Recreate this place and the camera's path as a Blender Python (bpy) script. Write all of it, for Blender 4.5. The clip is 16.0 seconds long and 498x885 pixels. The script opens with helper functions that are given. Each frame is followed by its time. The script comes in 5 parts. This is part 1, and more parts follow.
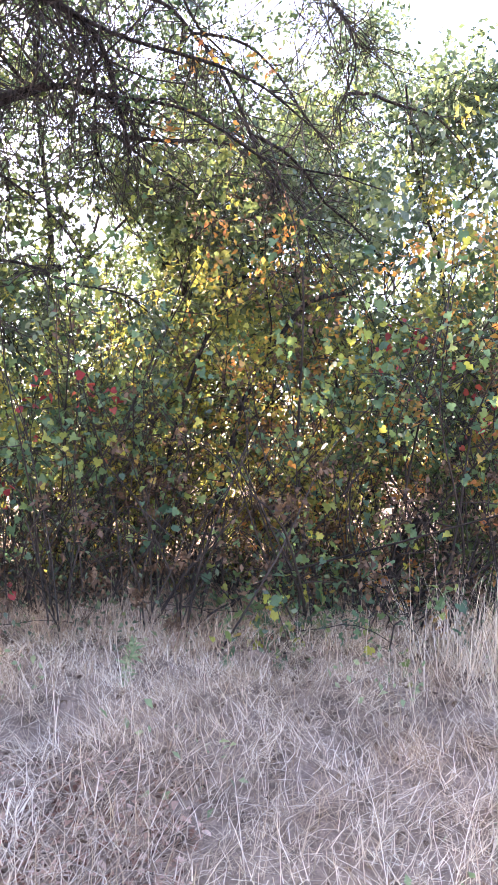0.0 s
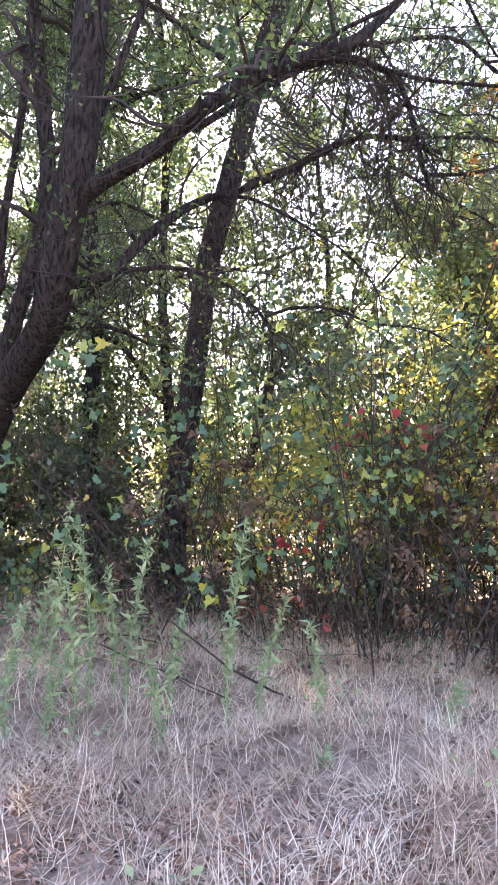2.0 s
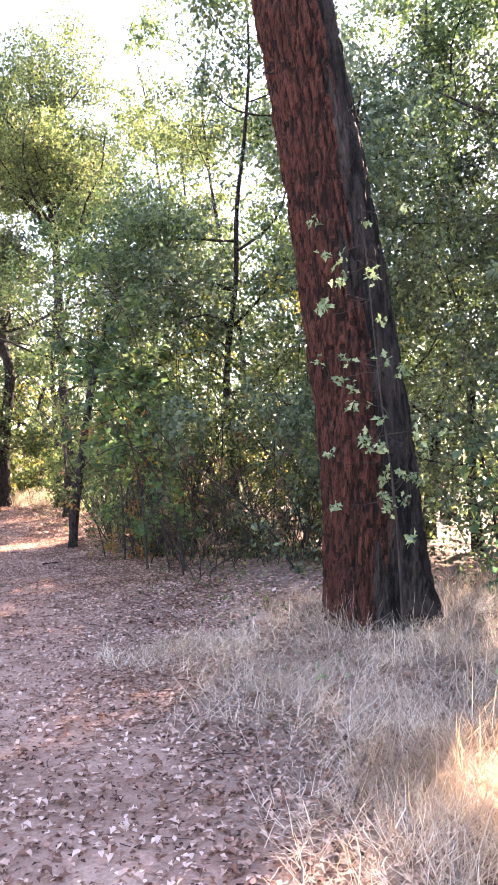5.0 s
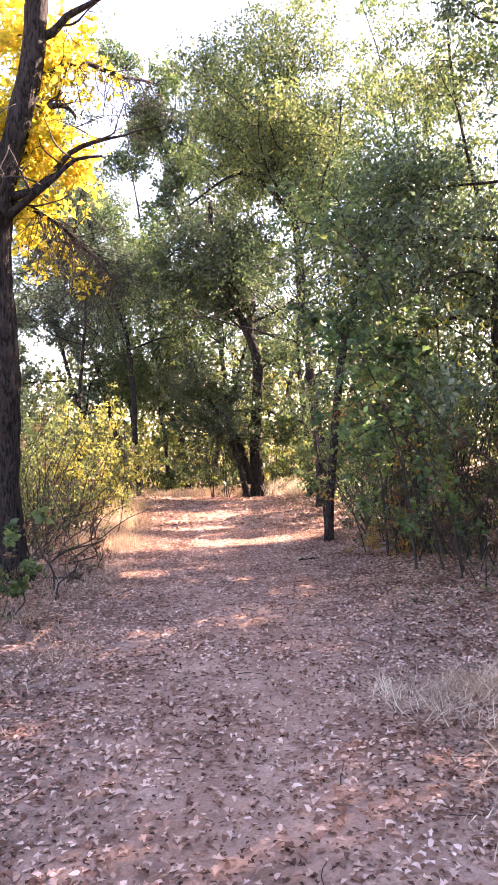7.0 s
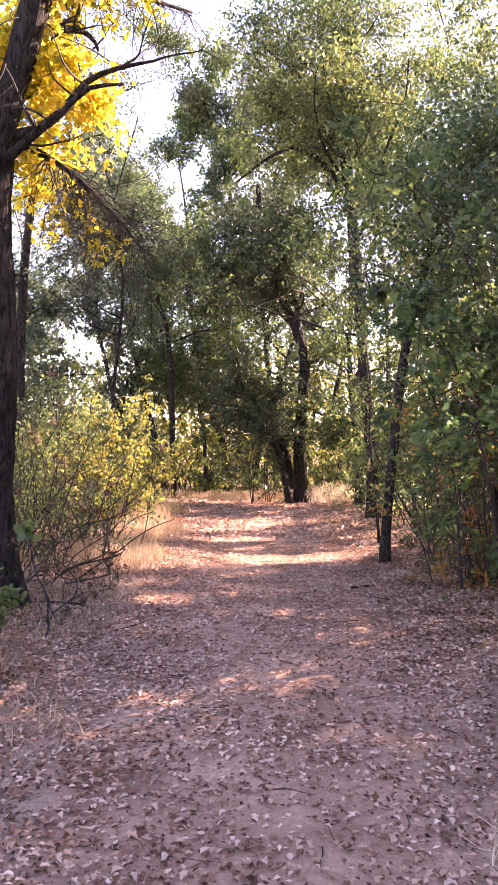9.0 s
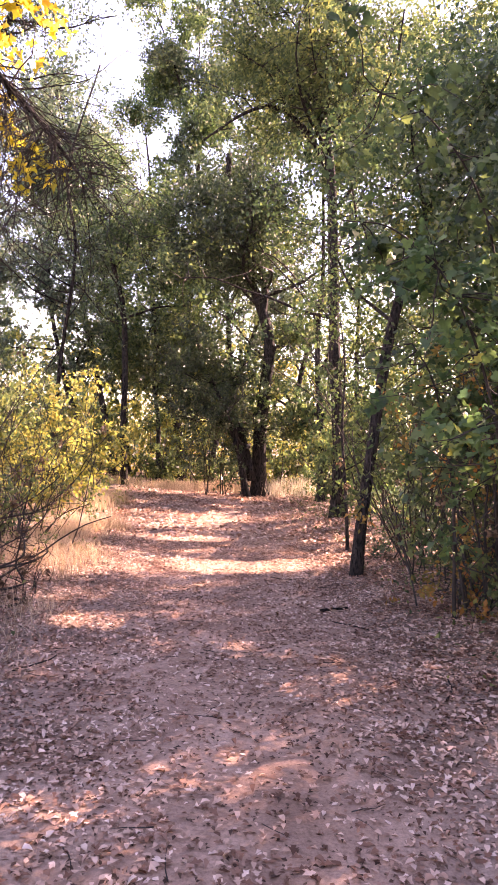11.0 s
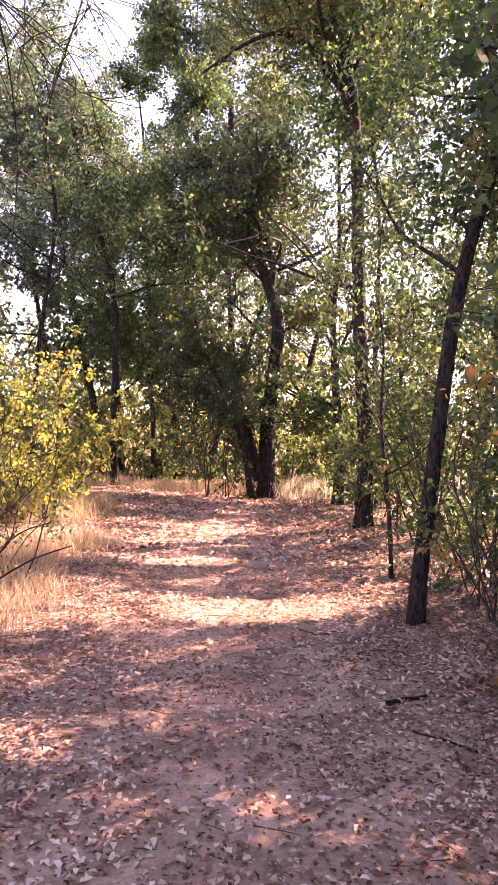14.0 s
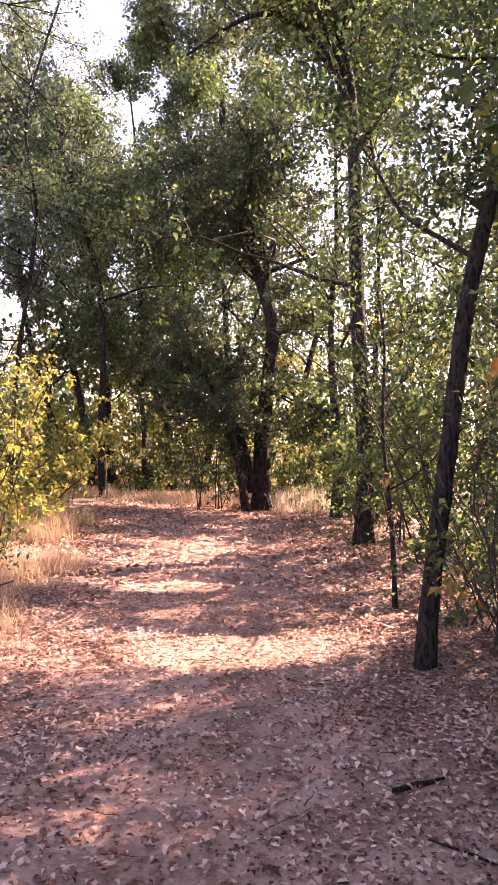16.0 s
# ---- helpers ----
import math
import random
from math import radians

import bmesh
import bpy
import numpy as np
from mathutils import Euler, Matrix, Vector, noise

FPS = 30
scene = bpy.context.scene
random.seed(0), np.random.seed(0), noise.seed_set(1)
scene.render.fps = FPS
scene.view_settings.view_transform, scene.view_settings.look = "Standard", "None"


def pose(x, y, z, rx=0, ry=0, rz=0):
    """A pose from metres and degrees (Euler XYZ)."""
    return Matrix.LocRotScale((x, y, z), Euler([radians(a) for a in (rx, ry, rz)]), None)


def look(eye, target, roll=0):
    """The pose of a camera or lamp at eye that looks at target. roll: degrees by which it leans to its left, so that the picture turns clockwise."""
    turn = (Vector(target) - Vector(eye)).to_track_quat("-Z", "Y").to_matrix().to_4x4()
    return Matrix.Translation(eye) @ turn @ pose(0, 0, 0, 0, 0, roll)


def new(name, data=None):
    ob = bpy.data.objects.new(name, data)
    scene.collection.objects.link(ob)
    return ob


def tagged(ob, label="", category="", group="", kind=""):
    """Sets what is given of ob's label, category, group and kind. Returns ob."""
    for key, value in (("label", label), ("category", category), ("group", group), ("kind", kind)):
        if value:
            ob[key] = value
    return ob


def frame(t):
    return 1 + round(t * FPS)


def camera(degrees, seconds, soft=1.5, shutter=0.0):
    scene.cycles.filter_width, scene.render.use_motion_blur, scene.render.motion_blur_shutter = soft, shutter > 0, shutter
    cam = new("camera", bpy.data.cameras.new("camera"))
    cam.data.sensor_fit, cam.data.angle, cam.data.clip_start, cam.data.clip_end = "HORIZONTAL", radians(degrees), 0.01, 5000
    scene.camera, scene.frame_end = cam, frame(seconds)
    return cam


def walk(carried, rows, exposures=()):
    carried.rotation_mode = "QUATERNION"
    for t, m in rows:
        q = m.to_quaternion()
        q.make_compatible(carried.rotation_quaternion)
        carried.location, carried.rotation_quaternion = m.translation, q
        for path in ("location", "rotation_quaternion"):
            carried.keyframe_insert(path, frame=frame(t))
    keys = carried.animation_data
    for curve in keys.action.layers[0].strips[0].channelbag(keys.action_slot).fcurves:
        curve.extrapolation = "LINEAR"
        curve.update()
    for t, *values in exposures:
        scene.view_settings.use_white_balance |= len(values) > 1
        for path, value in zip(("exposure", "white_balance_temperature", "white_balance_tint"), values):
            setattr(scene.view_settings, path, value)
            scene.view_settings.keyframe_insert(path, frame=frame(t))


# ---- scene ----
cam = camera(38.6, 16.0)
PATH = [
    (0, (0.457, -3.637, 1.494), (2.457, -3.623, 1.526), 1.9),
    (0.5, (0.441, -3.56, 1.513), (2.432, -3.372, 1.561), 2.1),
    (1, (0.42, -3.462, 1.509), (2.387, -3.106, 1.577), 2.3),
    (1.5, (0.392, -3.38, 1.508), (2.317, -2.845, 1.594), 2.2),
    (2, (0.372, -3.308, 1.497), (2.238, -2.594, 1.6), 2.1),
    (2.5, (0.347, -3.236, 1.497), (2.135, -2.347, 1.605), 2.0),
    (3, (0.328, -3.195, 1.495), (1.989, -2.086, 1.595), 1.9),
    (3.5, (0.295, -3.143, 1.504), (1.776, -1.802, 1.587), 1.4),
    (4, (0.293, -3.064, 1.503), (1.543, -1.504, 1.571), 0.7),
    (4.5, (0.343, -2.858, 1.482), (1.347, -1.13, 1.546), 0.2),
    (5, (0.406, -2.593, 1.479), (1.175, -0.747, 1.53), 0.1),
    (5.2, (0.4, -2.48, 1.47), (1.083, -0.601, 1.513), 0.1),
    (7.3, (0.54, -1.187, 1.445), (0.582, 0.812, 1.476), -2.3),
    (7.5, (0.525, -1.039, 1.464), (0.534, 0.961, 1.503), -2.3),
    (8, (0.574, -0.682, 1.451), (0.538, 1.317, 1.497), -2.0),
    (8.5, (0.641, -0.293, 1.487), (0.599, 1.706, 1.53), -1.3),
    (9, (0.58, 0.123, 1.467), (0.562, 2.122, 1.498), -0.4),
    (9.5, (0.569, 0.492, 1.474), (0.594, 2.492, 1.495), 0.6),
    (9.7, (0.593, 0.676, 1.474), (0.637, 2.676, 1.49), 0.9),
    (11.8, (0.531, 2.068, 1.501), (0.65, 4.064, 1.5), 2.4),
    (12, (0.501, 2.234, 1.512), (0.627, 4.23, 1.514), 2.3),
    (12.5, (0.503, 2.614, 1.497), (0.649, 4.608, 1.494), 2.3),
    (13, (0.575, 3.039, 1.506), (0.731, 5.033, 1.494), 2.3),
    (13.5, (0.567, 3.453, 1.485), (0.707, 5.448, 1.47), 2.2),
    (14, (0.556, 3.826, 1.504), (0.659, 5.824, 1.486), 2.1),
    (14.5, (0.607, 4.231, 1.514), (0.657, 6.23, 1.506), 2.1),
    (15, (0.625, 4.51, 1.503), (0.65, 6.509, 1.489), 2.1),
    (15.5, (0.655, 4.739, 1.536), (0.693, 6.739, 1.521), 1.9),
    (16, (0.752, 4.687, 1.534), (0.853, 6.684, 1.539), 1.8),
]
walk(cam, [(t, look(eye, target, roll)) for t, eye, target, roll in PATH],
     exposures=[(0, 3.3, 7400, 36), (2.5, 3.3, 7400, 36), (5, 3.3, 7600, 34), (7.5, 2.86, 7900, 43), (9.5, 2.76, 8200, 49), (12, 2.78, 8400, 54), (16.0, 2.46, 8400, 54)])


# ---------------------------------------------------------------- light
SUN_AZ, SUN_EL = radians(54.0), radians(34.0)
SUN_WAY = Vector((math.sin(SUN_AZ) * math.cos(SUN_EL), math.cos(SUN_AZ) * math.cos(SUN_EL), math.sin(SUN_EL)))
world = bpy.data.worlds.new("world")
scene.world = world
world.use_nodes = True
wn = world.node_tree
sky = wn.nodes.new("ShaderNodeTexSky")
sky.sky_type, sky.sun_disc = "NISHITA", False
sky.sun_elevation, sky.sun_rotation = SUN_EL, SUN_AZ
sky.dust_density, sky.air_density = 0.25, 1.1
background = wn.nodes["Background"]
background.inputs["Strength"].default_value = 0.13
wn.links.new(sky.outputs[0], background.inputs["Color"])
sun = new("sun", bpy.data.lights.new("sun", "SUN"))
sun.data.energy, sun.data.angle, sun.data.color = 5.0, radians(0.6), (1.0, 0.9, 0.76)
sun.matrix_world = look(SUN_WAY * 60, (0, 0, 0))


# ---------------------------------------------------------------- materials
def nodes_of(name):
    m = bpy.data.materials.new(name)
    m.use_nodes = True
    t = m.node_tree
    t.nodes.clear()
    return m, t


def add(t, kind, **values):
    n = t.nodes.new(kind)
    for key, value in values.items():
        n.inputs[key].default_value = value
    return n


def ramp(t, source, stops):
    n = t.nodes.new("ShaderNodeValToRGB")
    r = n.color_ramp
    while len(r.elements) < len(stops):
        r.elements.new(0.5)
    for e, (at, colour) in zip(r.elements, stops):
        e.position, e.color = at, (*colour, 1)
    t.links.new(source, n.inputs[0])
    return n.outputs[0]


def noise_of(t, scale, detail=4.0, rough=0.6, stretch=None):
    co = t.nodes.new("ShaderNodeTexCoord").outputs["Object"]
    if stretch:
        mp = t.nodes.new("ShaderNodeMapping")
        mp.inputs["Scale"].default_value = stretch
        t.links.new(co, mp.inputs[0])
        co = mp.outputs[0]
    n = add(t, "ShaderNodeTexNoise", Scale=scale, Detail=detail, Roughness=rough)
    t.links.new(co, n.inputs["Vector"])
    return n.outputs["Fac"]


def mixed(t, kind, fac, a, b):
    n = t.nodes.new("ShaderNodeMix")
    n.data_type, n.blend_type = "RGBA", kind
    for value, socket in ((fac, n.inputs[0]), (a, n.inputs[6]), (b, n.inputs[7])):
        if isinstance(value, (int, float)):
            socket.default_value = value
        elif isinstance(value, tuple):
            socket.default_value = (*value, 1)
        else:
            t.links.new(value, socket)
    return n.outputs[2]


def leaf_material(name, stops, through_light=0.5, rough=0.5, sheen=0.35, patch=0.6):
    """Leaves: a colour for each leaf, with drifts of colour over the crown, and light shining through the blade."""
    m, t = nodes_of(name)
    island = t.nodes.new("ShaderNodeNewGeometry").outputs["Random Per Island"]
    drift = noise_of(t, patch, 2.0)
    blend = t.nodes.new("ShaderNodeMath")
    blend.operation = "MULTIPLY_ADD"
    t.links.new(drift, blend.inputs[0])
    blend.inputs[1].default_value = 0.9
    shift = t.nodes.new("ShaderNodeMath")
    shift.operation = "MULTIPLY_ADD"
    t.links.new(island, shift.inputs[0])
    shift.inputs[1].default_value, shift.inputs[2].default_value = 0.75, -0.33
    t.links.new(shift.outputs[0], blend.inputs[2])
    colour = ramp(t, blend.outputs[0], stops)
    colour = mixed(t, "MULTIPLY", 0.35, colour, ramp(t, noise_of(t, 45.0, 2.0), [(0.3, (0.55, 0.55, 0.55)), (0.7, (1.25, 1.25, 1.15))]))
    front = add(t, "ShaderNodeBsdfPrincipled", Roughness=rough)
    front.inputs["Specular IOR Level"].default_value = sheen
    t.links.new(colour, front.inputs["Base Color"])
    back = t.nodes.new("ShaderNodeBsdfTranslucent")
    t.links.new(mixed(t, "MULTIPLY", 1.0, colour, (1.55, 1.65, 1.3)), back.inputs["Color"])
    both = t.nodes.new("ShaderNodeMixShader")
    both.inputs[0].default_value = through_light
    t.links.new(front.outputs[0], both.inputs[1])
    t.links.new(back.outputs[0], both.inputs[2])
    t.links.new(both.outputs[0], t.nodes.new("ShaderNodeOutputMaterial").inputs["Surface"])
    return m


def plain_material(name, stops, scale, rough=0.85, bump=0.3, stretch=None, fine=9.0, island=False):
    """A rough natural surface with grain at two scales."""
    m, t = nodes_of(name)
    large = noise_of(t, scale, 5.0, 0.65, stretch)
    small = noise_of(t, scale * fine, 5.0, 0.7, stretch)
    colour = ramp(t, large, stops)
    colour = mixed(t, "MULTIPLY", 0.6, colour, ramp(t, small, [(0.3, (0.4, 0.4, 0.4)), (0.72, (1.35, 1.3, 1.25))]))
    if island:
        geo = t.nodes.new("ShaderNodeNewGeometry").outputs["Random Per Island"]
        colour = mixed(t, "MULTIPLY", 1.0, colour, ramp(t, geo, [(0.0, (0.5, 0.47, 0.45)), (0.5, (1, 1, 1)), (1.0, (1.5, 1.35, 1.25))]))
    b = add(t, "ShaderNodeBsdfPrincipled", Roughness=rough)
    b.inputs["Specular IOR Level"].default_value = 0.25
    t.links.new(colour, b.inputs["Base Color"])
    bn = add(t, "ShaderNodeBump", Strength=bump, Distance=0.02)
    t.links.new(small, bn.inputs["Height"])
    t.links.new(bn.outputs[0], b.inputs["Normal"])
    t.links.new(b.outputs[0], t.nodes.new("ShaderNodeOutputMaterial").inputs["Surface"])
    return m


def bark_material(name, dark, mid, light, scale=9.0, flat=5.0, bump=0.9):
    """Bark furrowed along the trunk: ridges drawn out upwards, broken by cross cracks, with dark furrows between."""
    m, t = nodes_of(name)
    ridge = noise_of(t, scale, 6.0, 0.6, (1, 1, 1 / flat))
    broken = noise_of(t, scale * 1.7, 3.0, 0.5, (1, 1, 1 / (flat * 0.45)))
    grain = noise_of(t, scale * 6, 6.0, 0.75, (1, 1, 0.25))
    plates = noise_of(t, scale * 0.35, 3.0, 0.5, (1, 1, 0.4))
    colour = ramp(t, plates, [(0.3, mid), (0.68, light)])
    colour = mixed(t, "MULTIPLY", 0.8, colour, ramp(t, grain, [(0.3, (0.4, 0.38, 0.36)), (0.7, (1.4, 1.32, 1.28))]))
    furrow = ramp(t, ridge, [(0.40, (1, 1, 1)), (0.52, (0, 0, 0))])
    crack = ramp(t, broken, [(0.27, (1, 1, 1)), (0.36, (0, 0, 0))])
    colour = mixed(t, "MIX", crack, colour, dark)
    colour = mixed(t, "MIX", furrow, colour, dark)
    b = add(t, "ShaderNodeBsdfPrincipled", Roughness=0.9)
    b.inputs["Specular IOR Level"].default_value = 0.2
    t.links.new(colour, b.inputs["Base Color"])
    high = mixed(t, "MIX", 0.3, ramp(t, ridge, [(0.38, (0, 0, 0)), (0.62, (1, 1, 1))]), grain)
    bn = add(t, "ShaderNodeBump", Strength=bump, Distance=0.03)
    t.links.new(high, bn.inputs["Height"])
    t.links.new(bn.outputs[0], b.inputs["Normal"])
    t.links.new(b.outputs[0], t.nodes.new("ShaderNodeOutputMaterial").inputs["Surface"])
    return m


def ground_material():
    m, t = nodes_of("forest_floor")
    co = t.nodes.new("ShaderNodeTexCoord").outputs["Object"]
    xyz = t.nodes.new("ShaderNodeSeparateXYZ")
    t.links.new(co, xyz.inputs[0])
    off = add(t, "ShaderNodeMath")
    off.operation = "SUBTRACT"
    t.links.new(xyz.outputs["X"], off.inputs[0])
    off.inputs[1].default_value = 0.75
    wide = t.nodes.new("ShaderNodeMath")
    wide.operation = "ABSOLUTE"
    t.links.new(off.outputs[0], wide.inputs[0])
    wob = t.nodes.new("ShaderNodeMath")
    wob.operation = "MULTIPLY_ADD"
    t.links.new(noise_of(t, 0.9, 4.0), wob.inputs[0])
    wob.inputs[1].default_value = 1.6
    t.links.new(wide.outputs[0], wob.inputs[2])
    scaled = t.nodes.new("ShaderNodeMath")
    scaled.operation = "MULTIPLY"
    t.links.new(wob.outputs[0], scaled.inputs[0])
    scaled.inputs[1].default_value = 0.42
    trod = ramp(t, scaled.outputs[0], [(0.55, (1, 1, 1)), (0.95, (0, 0, 0))])
    soil = ramp(t, noise_of(t, 1.7, 6.0, 0.65), [(0.3, (0.27, 0.16, 0.118)), (0.5, (0.45, 0.28, 0.215)), (0.7, (0.62, 0.42, 0.335))])
    duff = ramp(t, noise_of(t, 3.5, 7.0, 0.75), [(0.3, (0.14, 0.09, 0.07)), (0.5, (0.3, 0.21, 0.17)), (0.72, (0.5, 0.38, 0.32))])
    colour = mixed(t, "MIX", trod, duff, soil)
    side = t.nodes.new("ShaderNodeMapRange")
    side.inputs["From Min"].default_value, side.inputs["From Max"].default_value = 1.5, 2.3
    t.links.new(xyz.outputs["X"], side.inputs["Value"])
    back = t.nodes.new("ShaderNodeMapRange")
    back.inputs["From Min"].default_value, back.inputs["From Max"].default_value = 3.0, 1.6
    t.links.new(xyz.outputs["Y"], back.inputs["Value"])
    lawn = t.nodes.new("ShaderNodeMath")
    lawn.operation = "MULTIPLY"
    t.links.new(side.outputs[0], lawn.inputs[0])
    t.links.new(back.outputs[0], lawn.inputs[1])
    thatch = ramp(t, noise_of(t, 6.0, 7.0, 0.75), [(0.3, (0.1, 0.072, 0.054)), (0.7, (0.5, 0.385, 0.31))])
    colour = mixed(t, "MIX", lawn.outputs[0], colour, thatch)
    chaff = noise_of(t, 55.0, 6.0, 0.8)
    colour = mixed(t, "MULTIPLY", 0.75, colour, ramp(t, chaff, [(0.32, (0.42, 0.4, 0.38)), (0.55, (1, 1, 1)), (0.75, (1.5, 1.42, 1.36))]))
    b = add(t, "ShaderNodeBsdfPrincipled", Roughness=0.95)
    b.inputs["Specular IOR Level"].default_value = 0.15
    t.links.new(colour, b.inputs["Base Color"])
    bn = add(t, "ShaderNodeBump", Strength=0.55, Distance=0.02)
    t.links.new(chaff, bn.inputs["Height"])
    t.links.new(bn.outputs[0], b.inputs["Normal"])
    t.links.new(b.outputs[0], t.nodes.new("ShaderNodeOutputMaterial").inputs["Surface"])
    return m


GROUND = ground_material()
GREEN = leaf_material("green_leaf", [(0.0, (0.022, 0.045, 0.028)), (0.35, (0.05, 0.09, 0.042)), (0.65, (0.095, 0.145, 0.062)), (1.0, (0.19, 0.235, 0.085))])
COOL_GREEN = leaf_material("cool_leaf", [(0.0, (0.03, 0.055, 0.042)), (0.45, (0.07, 0.115, 0.075)), (0.8, (0.14, 0.19, 0.11)), (1.0, (0.24, 0.28, 0.12))], 0.35, 0.4, 0.5)
DARK_GREEN = leaf_material("dark_leaf", [(0.0, (0.018, 0.033, 0.022)), (0.5, (0.04, 0.068, 0.036)), (1.0, (0.1, 0.135, 0.055))], 0.28, 0.4, 0.5)
OLIVE = leaf_material("olive_leaf", [(0.0, (0.032, 0.052, 0.03)), (0.4, (0.07, 0.105, 0.05)), (0.75, (0.15, 0.185, 0.075)), (1.0, (0.29, 0.29, 0.1))], 0.5)
VINE = leaf_material("vine_leaf", [(0.0, (0.035, 0.085, 0.06)), (0.4, (0.085, 0.175, 0.1)), (0.7, (0.17, 0.26, 0.1)), (0.88, (0.4, 0.4, 0.08)), (1.0, (0.4, 0.14, 0.07))], 0.45, 0.45, 0.5, 1.1)
VINE_GREEN = leaf_material("maple_leaf", [(0.0, (0.03, 0.075, 0.04)), (0.45, (0.07, 0.14, 0.06)), (0.8, (0.13, 0.2, 0.07)), (1.0, (0.34, 0.3, 0.07))], 0.5, 0.45, 0.4, 1.1)
YELLOW = leaf_material("yellow_leaf", [(0.0, (0.09, 0.12, 0.035)), (0.35, (0.19, 0.21, 0.065)), (0.7, (0.36, 0.33, 0.085)), (1.0, (0.48, 0.34, 0.1))], 0.5)
GOLD = leaf_material("golden_leaf", [(0.0, (0.2, 0.2, 0.04)), (0.35, (0.42, 0.36, 0.05)), (0.75, (0.58, 0.44, 0.06)), (1.0, (0.58, 0.3, 0.06))], 0.62)
ORANGE = leaf_material("orange_leaf", [(0.0, (0.1, 0.11, 0.035)), (0.35, (0.3, 0.2, 0.06)), (0.7, (0.46, 0.2, 0.06)), (1.0, (0.32, 0.1, 0.05))], 0.45)
RED = leaf_material("red_leaf", [(0.0, (0.13, 0.025, 0.025)), (0.6, (0.28, 0.035, 0.045)), (1.0, (0.36, 0.1, 0.06))], 0.4)
HERB = leaf_material("herb_leaf", [(0.0, (0.12, 0.2, 0.11)), (0.5, (0.24, 0.33, 0.19)), (1.0, (0.4, 0.46, 0.28))], 0.35)
BROWN_LEAF = leaf_material("withered_leaf", [(0.0, (0.06, 0.036, 0.026)), (0.5, (0.13, 0.08, 0.055)), (1.0, (0.25, 0.165, 0.115))], 0.35)
LITTER = leaf_material("fallen_leaf", [(0.0, (0.075, 0.03, 0.02)), (0.3, (0.27, 0.13, 0.09)), (0.65, (0.6, 0.38, 0.3)), (1.0, (0.88, 0.68, 0.6))], 0.12, 0.7, 0.25, 1.5)
DARK_LITTER = leaf_material("rotting_leaf", [(0.0, (0.04, 0.02, 0.015)), (0.5, (0.1, 0.055, 0.04)), (1.0, (0.24, 0.14, 0.1))], 0.1, 0.8, 0.2, 1.5)
STRAW = leaf_material("dry_grass", [(0.0, (0.2, 0.14, 0.1)), (0.4, (0.6, 0.47, 0.38)), (0.75, (0.8, 0.7, 0.63)), (1.0, (0.88, 0.82, 0.75))], 0.3, 0.6, 0.3, 1.3)
BROWN_STRAW = leaf_material("brown_grass", [(0.0, (0.2, 0.125, 0.09)), (0.4, (0.38, 0.265, 0.2)), (0.75, (0.55, 0.42, 0.33)), (1.0, (0.7, 0.57, 0.46))], 0.3, 0.6, 0.3, 1.3)
BARK = bark_material("dark_bark", (0.008, 0.007, 0.007), (0.026, 0.0225, 0.0215), (0.068, 0.06, 0.058), 42.0, 4.0, 1.0)
TWIG = plain_material("twig_bark", [(0.3, (0.018, 0.0155, 0.015)), (0.7, (0.066, 0.056, 0.052))], 3.0)
PINE_BARK = bark_material("pine_bark", (0.018, 0.009, 0.007), (0.055, 0.02, 0.015), (0.125, 0.048, 0.035), 34.0, 3.5, 1.0)
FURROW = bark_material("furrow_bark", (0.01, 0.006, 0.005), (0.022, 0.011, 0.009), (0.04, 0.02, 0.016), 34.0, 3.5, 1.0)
CHAR_SHADE = bark_material("char_shade_bark", (0.006, 0.006, 0.006), (0.02, 0.018, 0.018), (0.05, 0.045, 0.042), 12.0, 6.0, 1.0)


# ---------------------------------------------------------------- mesh helpers
rng = np.random.default_rng(7)


def mesh_from(name, verts, sizes, loops, material):
    """A mesh from vertex rows, the corner count of each face and the corners."""
    me = bpy.data.meshes.new(name)
    verts, sizes, loops = np.asarray(verts, np.float32), np.asarray(sizes, np.int32), np.asarray(loops, np.int32)
    me.vertices.add(len(verts))
    me.vertices.foreach_set("co", verts.ravel())
    me.loops.add(len(loops))
    me.loops.foreach_set("vertex_index", loops)
    me.polygons.add(len(sizes))
    me.polygons.foreach_set("loop_start", np.r_[0, np.cumsum(sizes)[:-1]].astype(np.int32))
    me.polygons.foreach_set("use_smooth", np.ones(len(sizes), bool))
    me.update(calc_edges=True)
    me.validate()
    me.materials.append(material)
    return me


def part_of(name, me, parent=None, label=""):
    ob = new(name, me)
    ob.parent = parent
    return tagged(ob, label)


def thing(name, label, category, group="", kind=""):
    return tagged(new(name), label, category, group, kind)


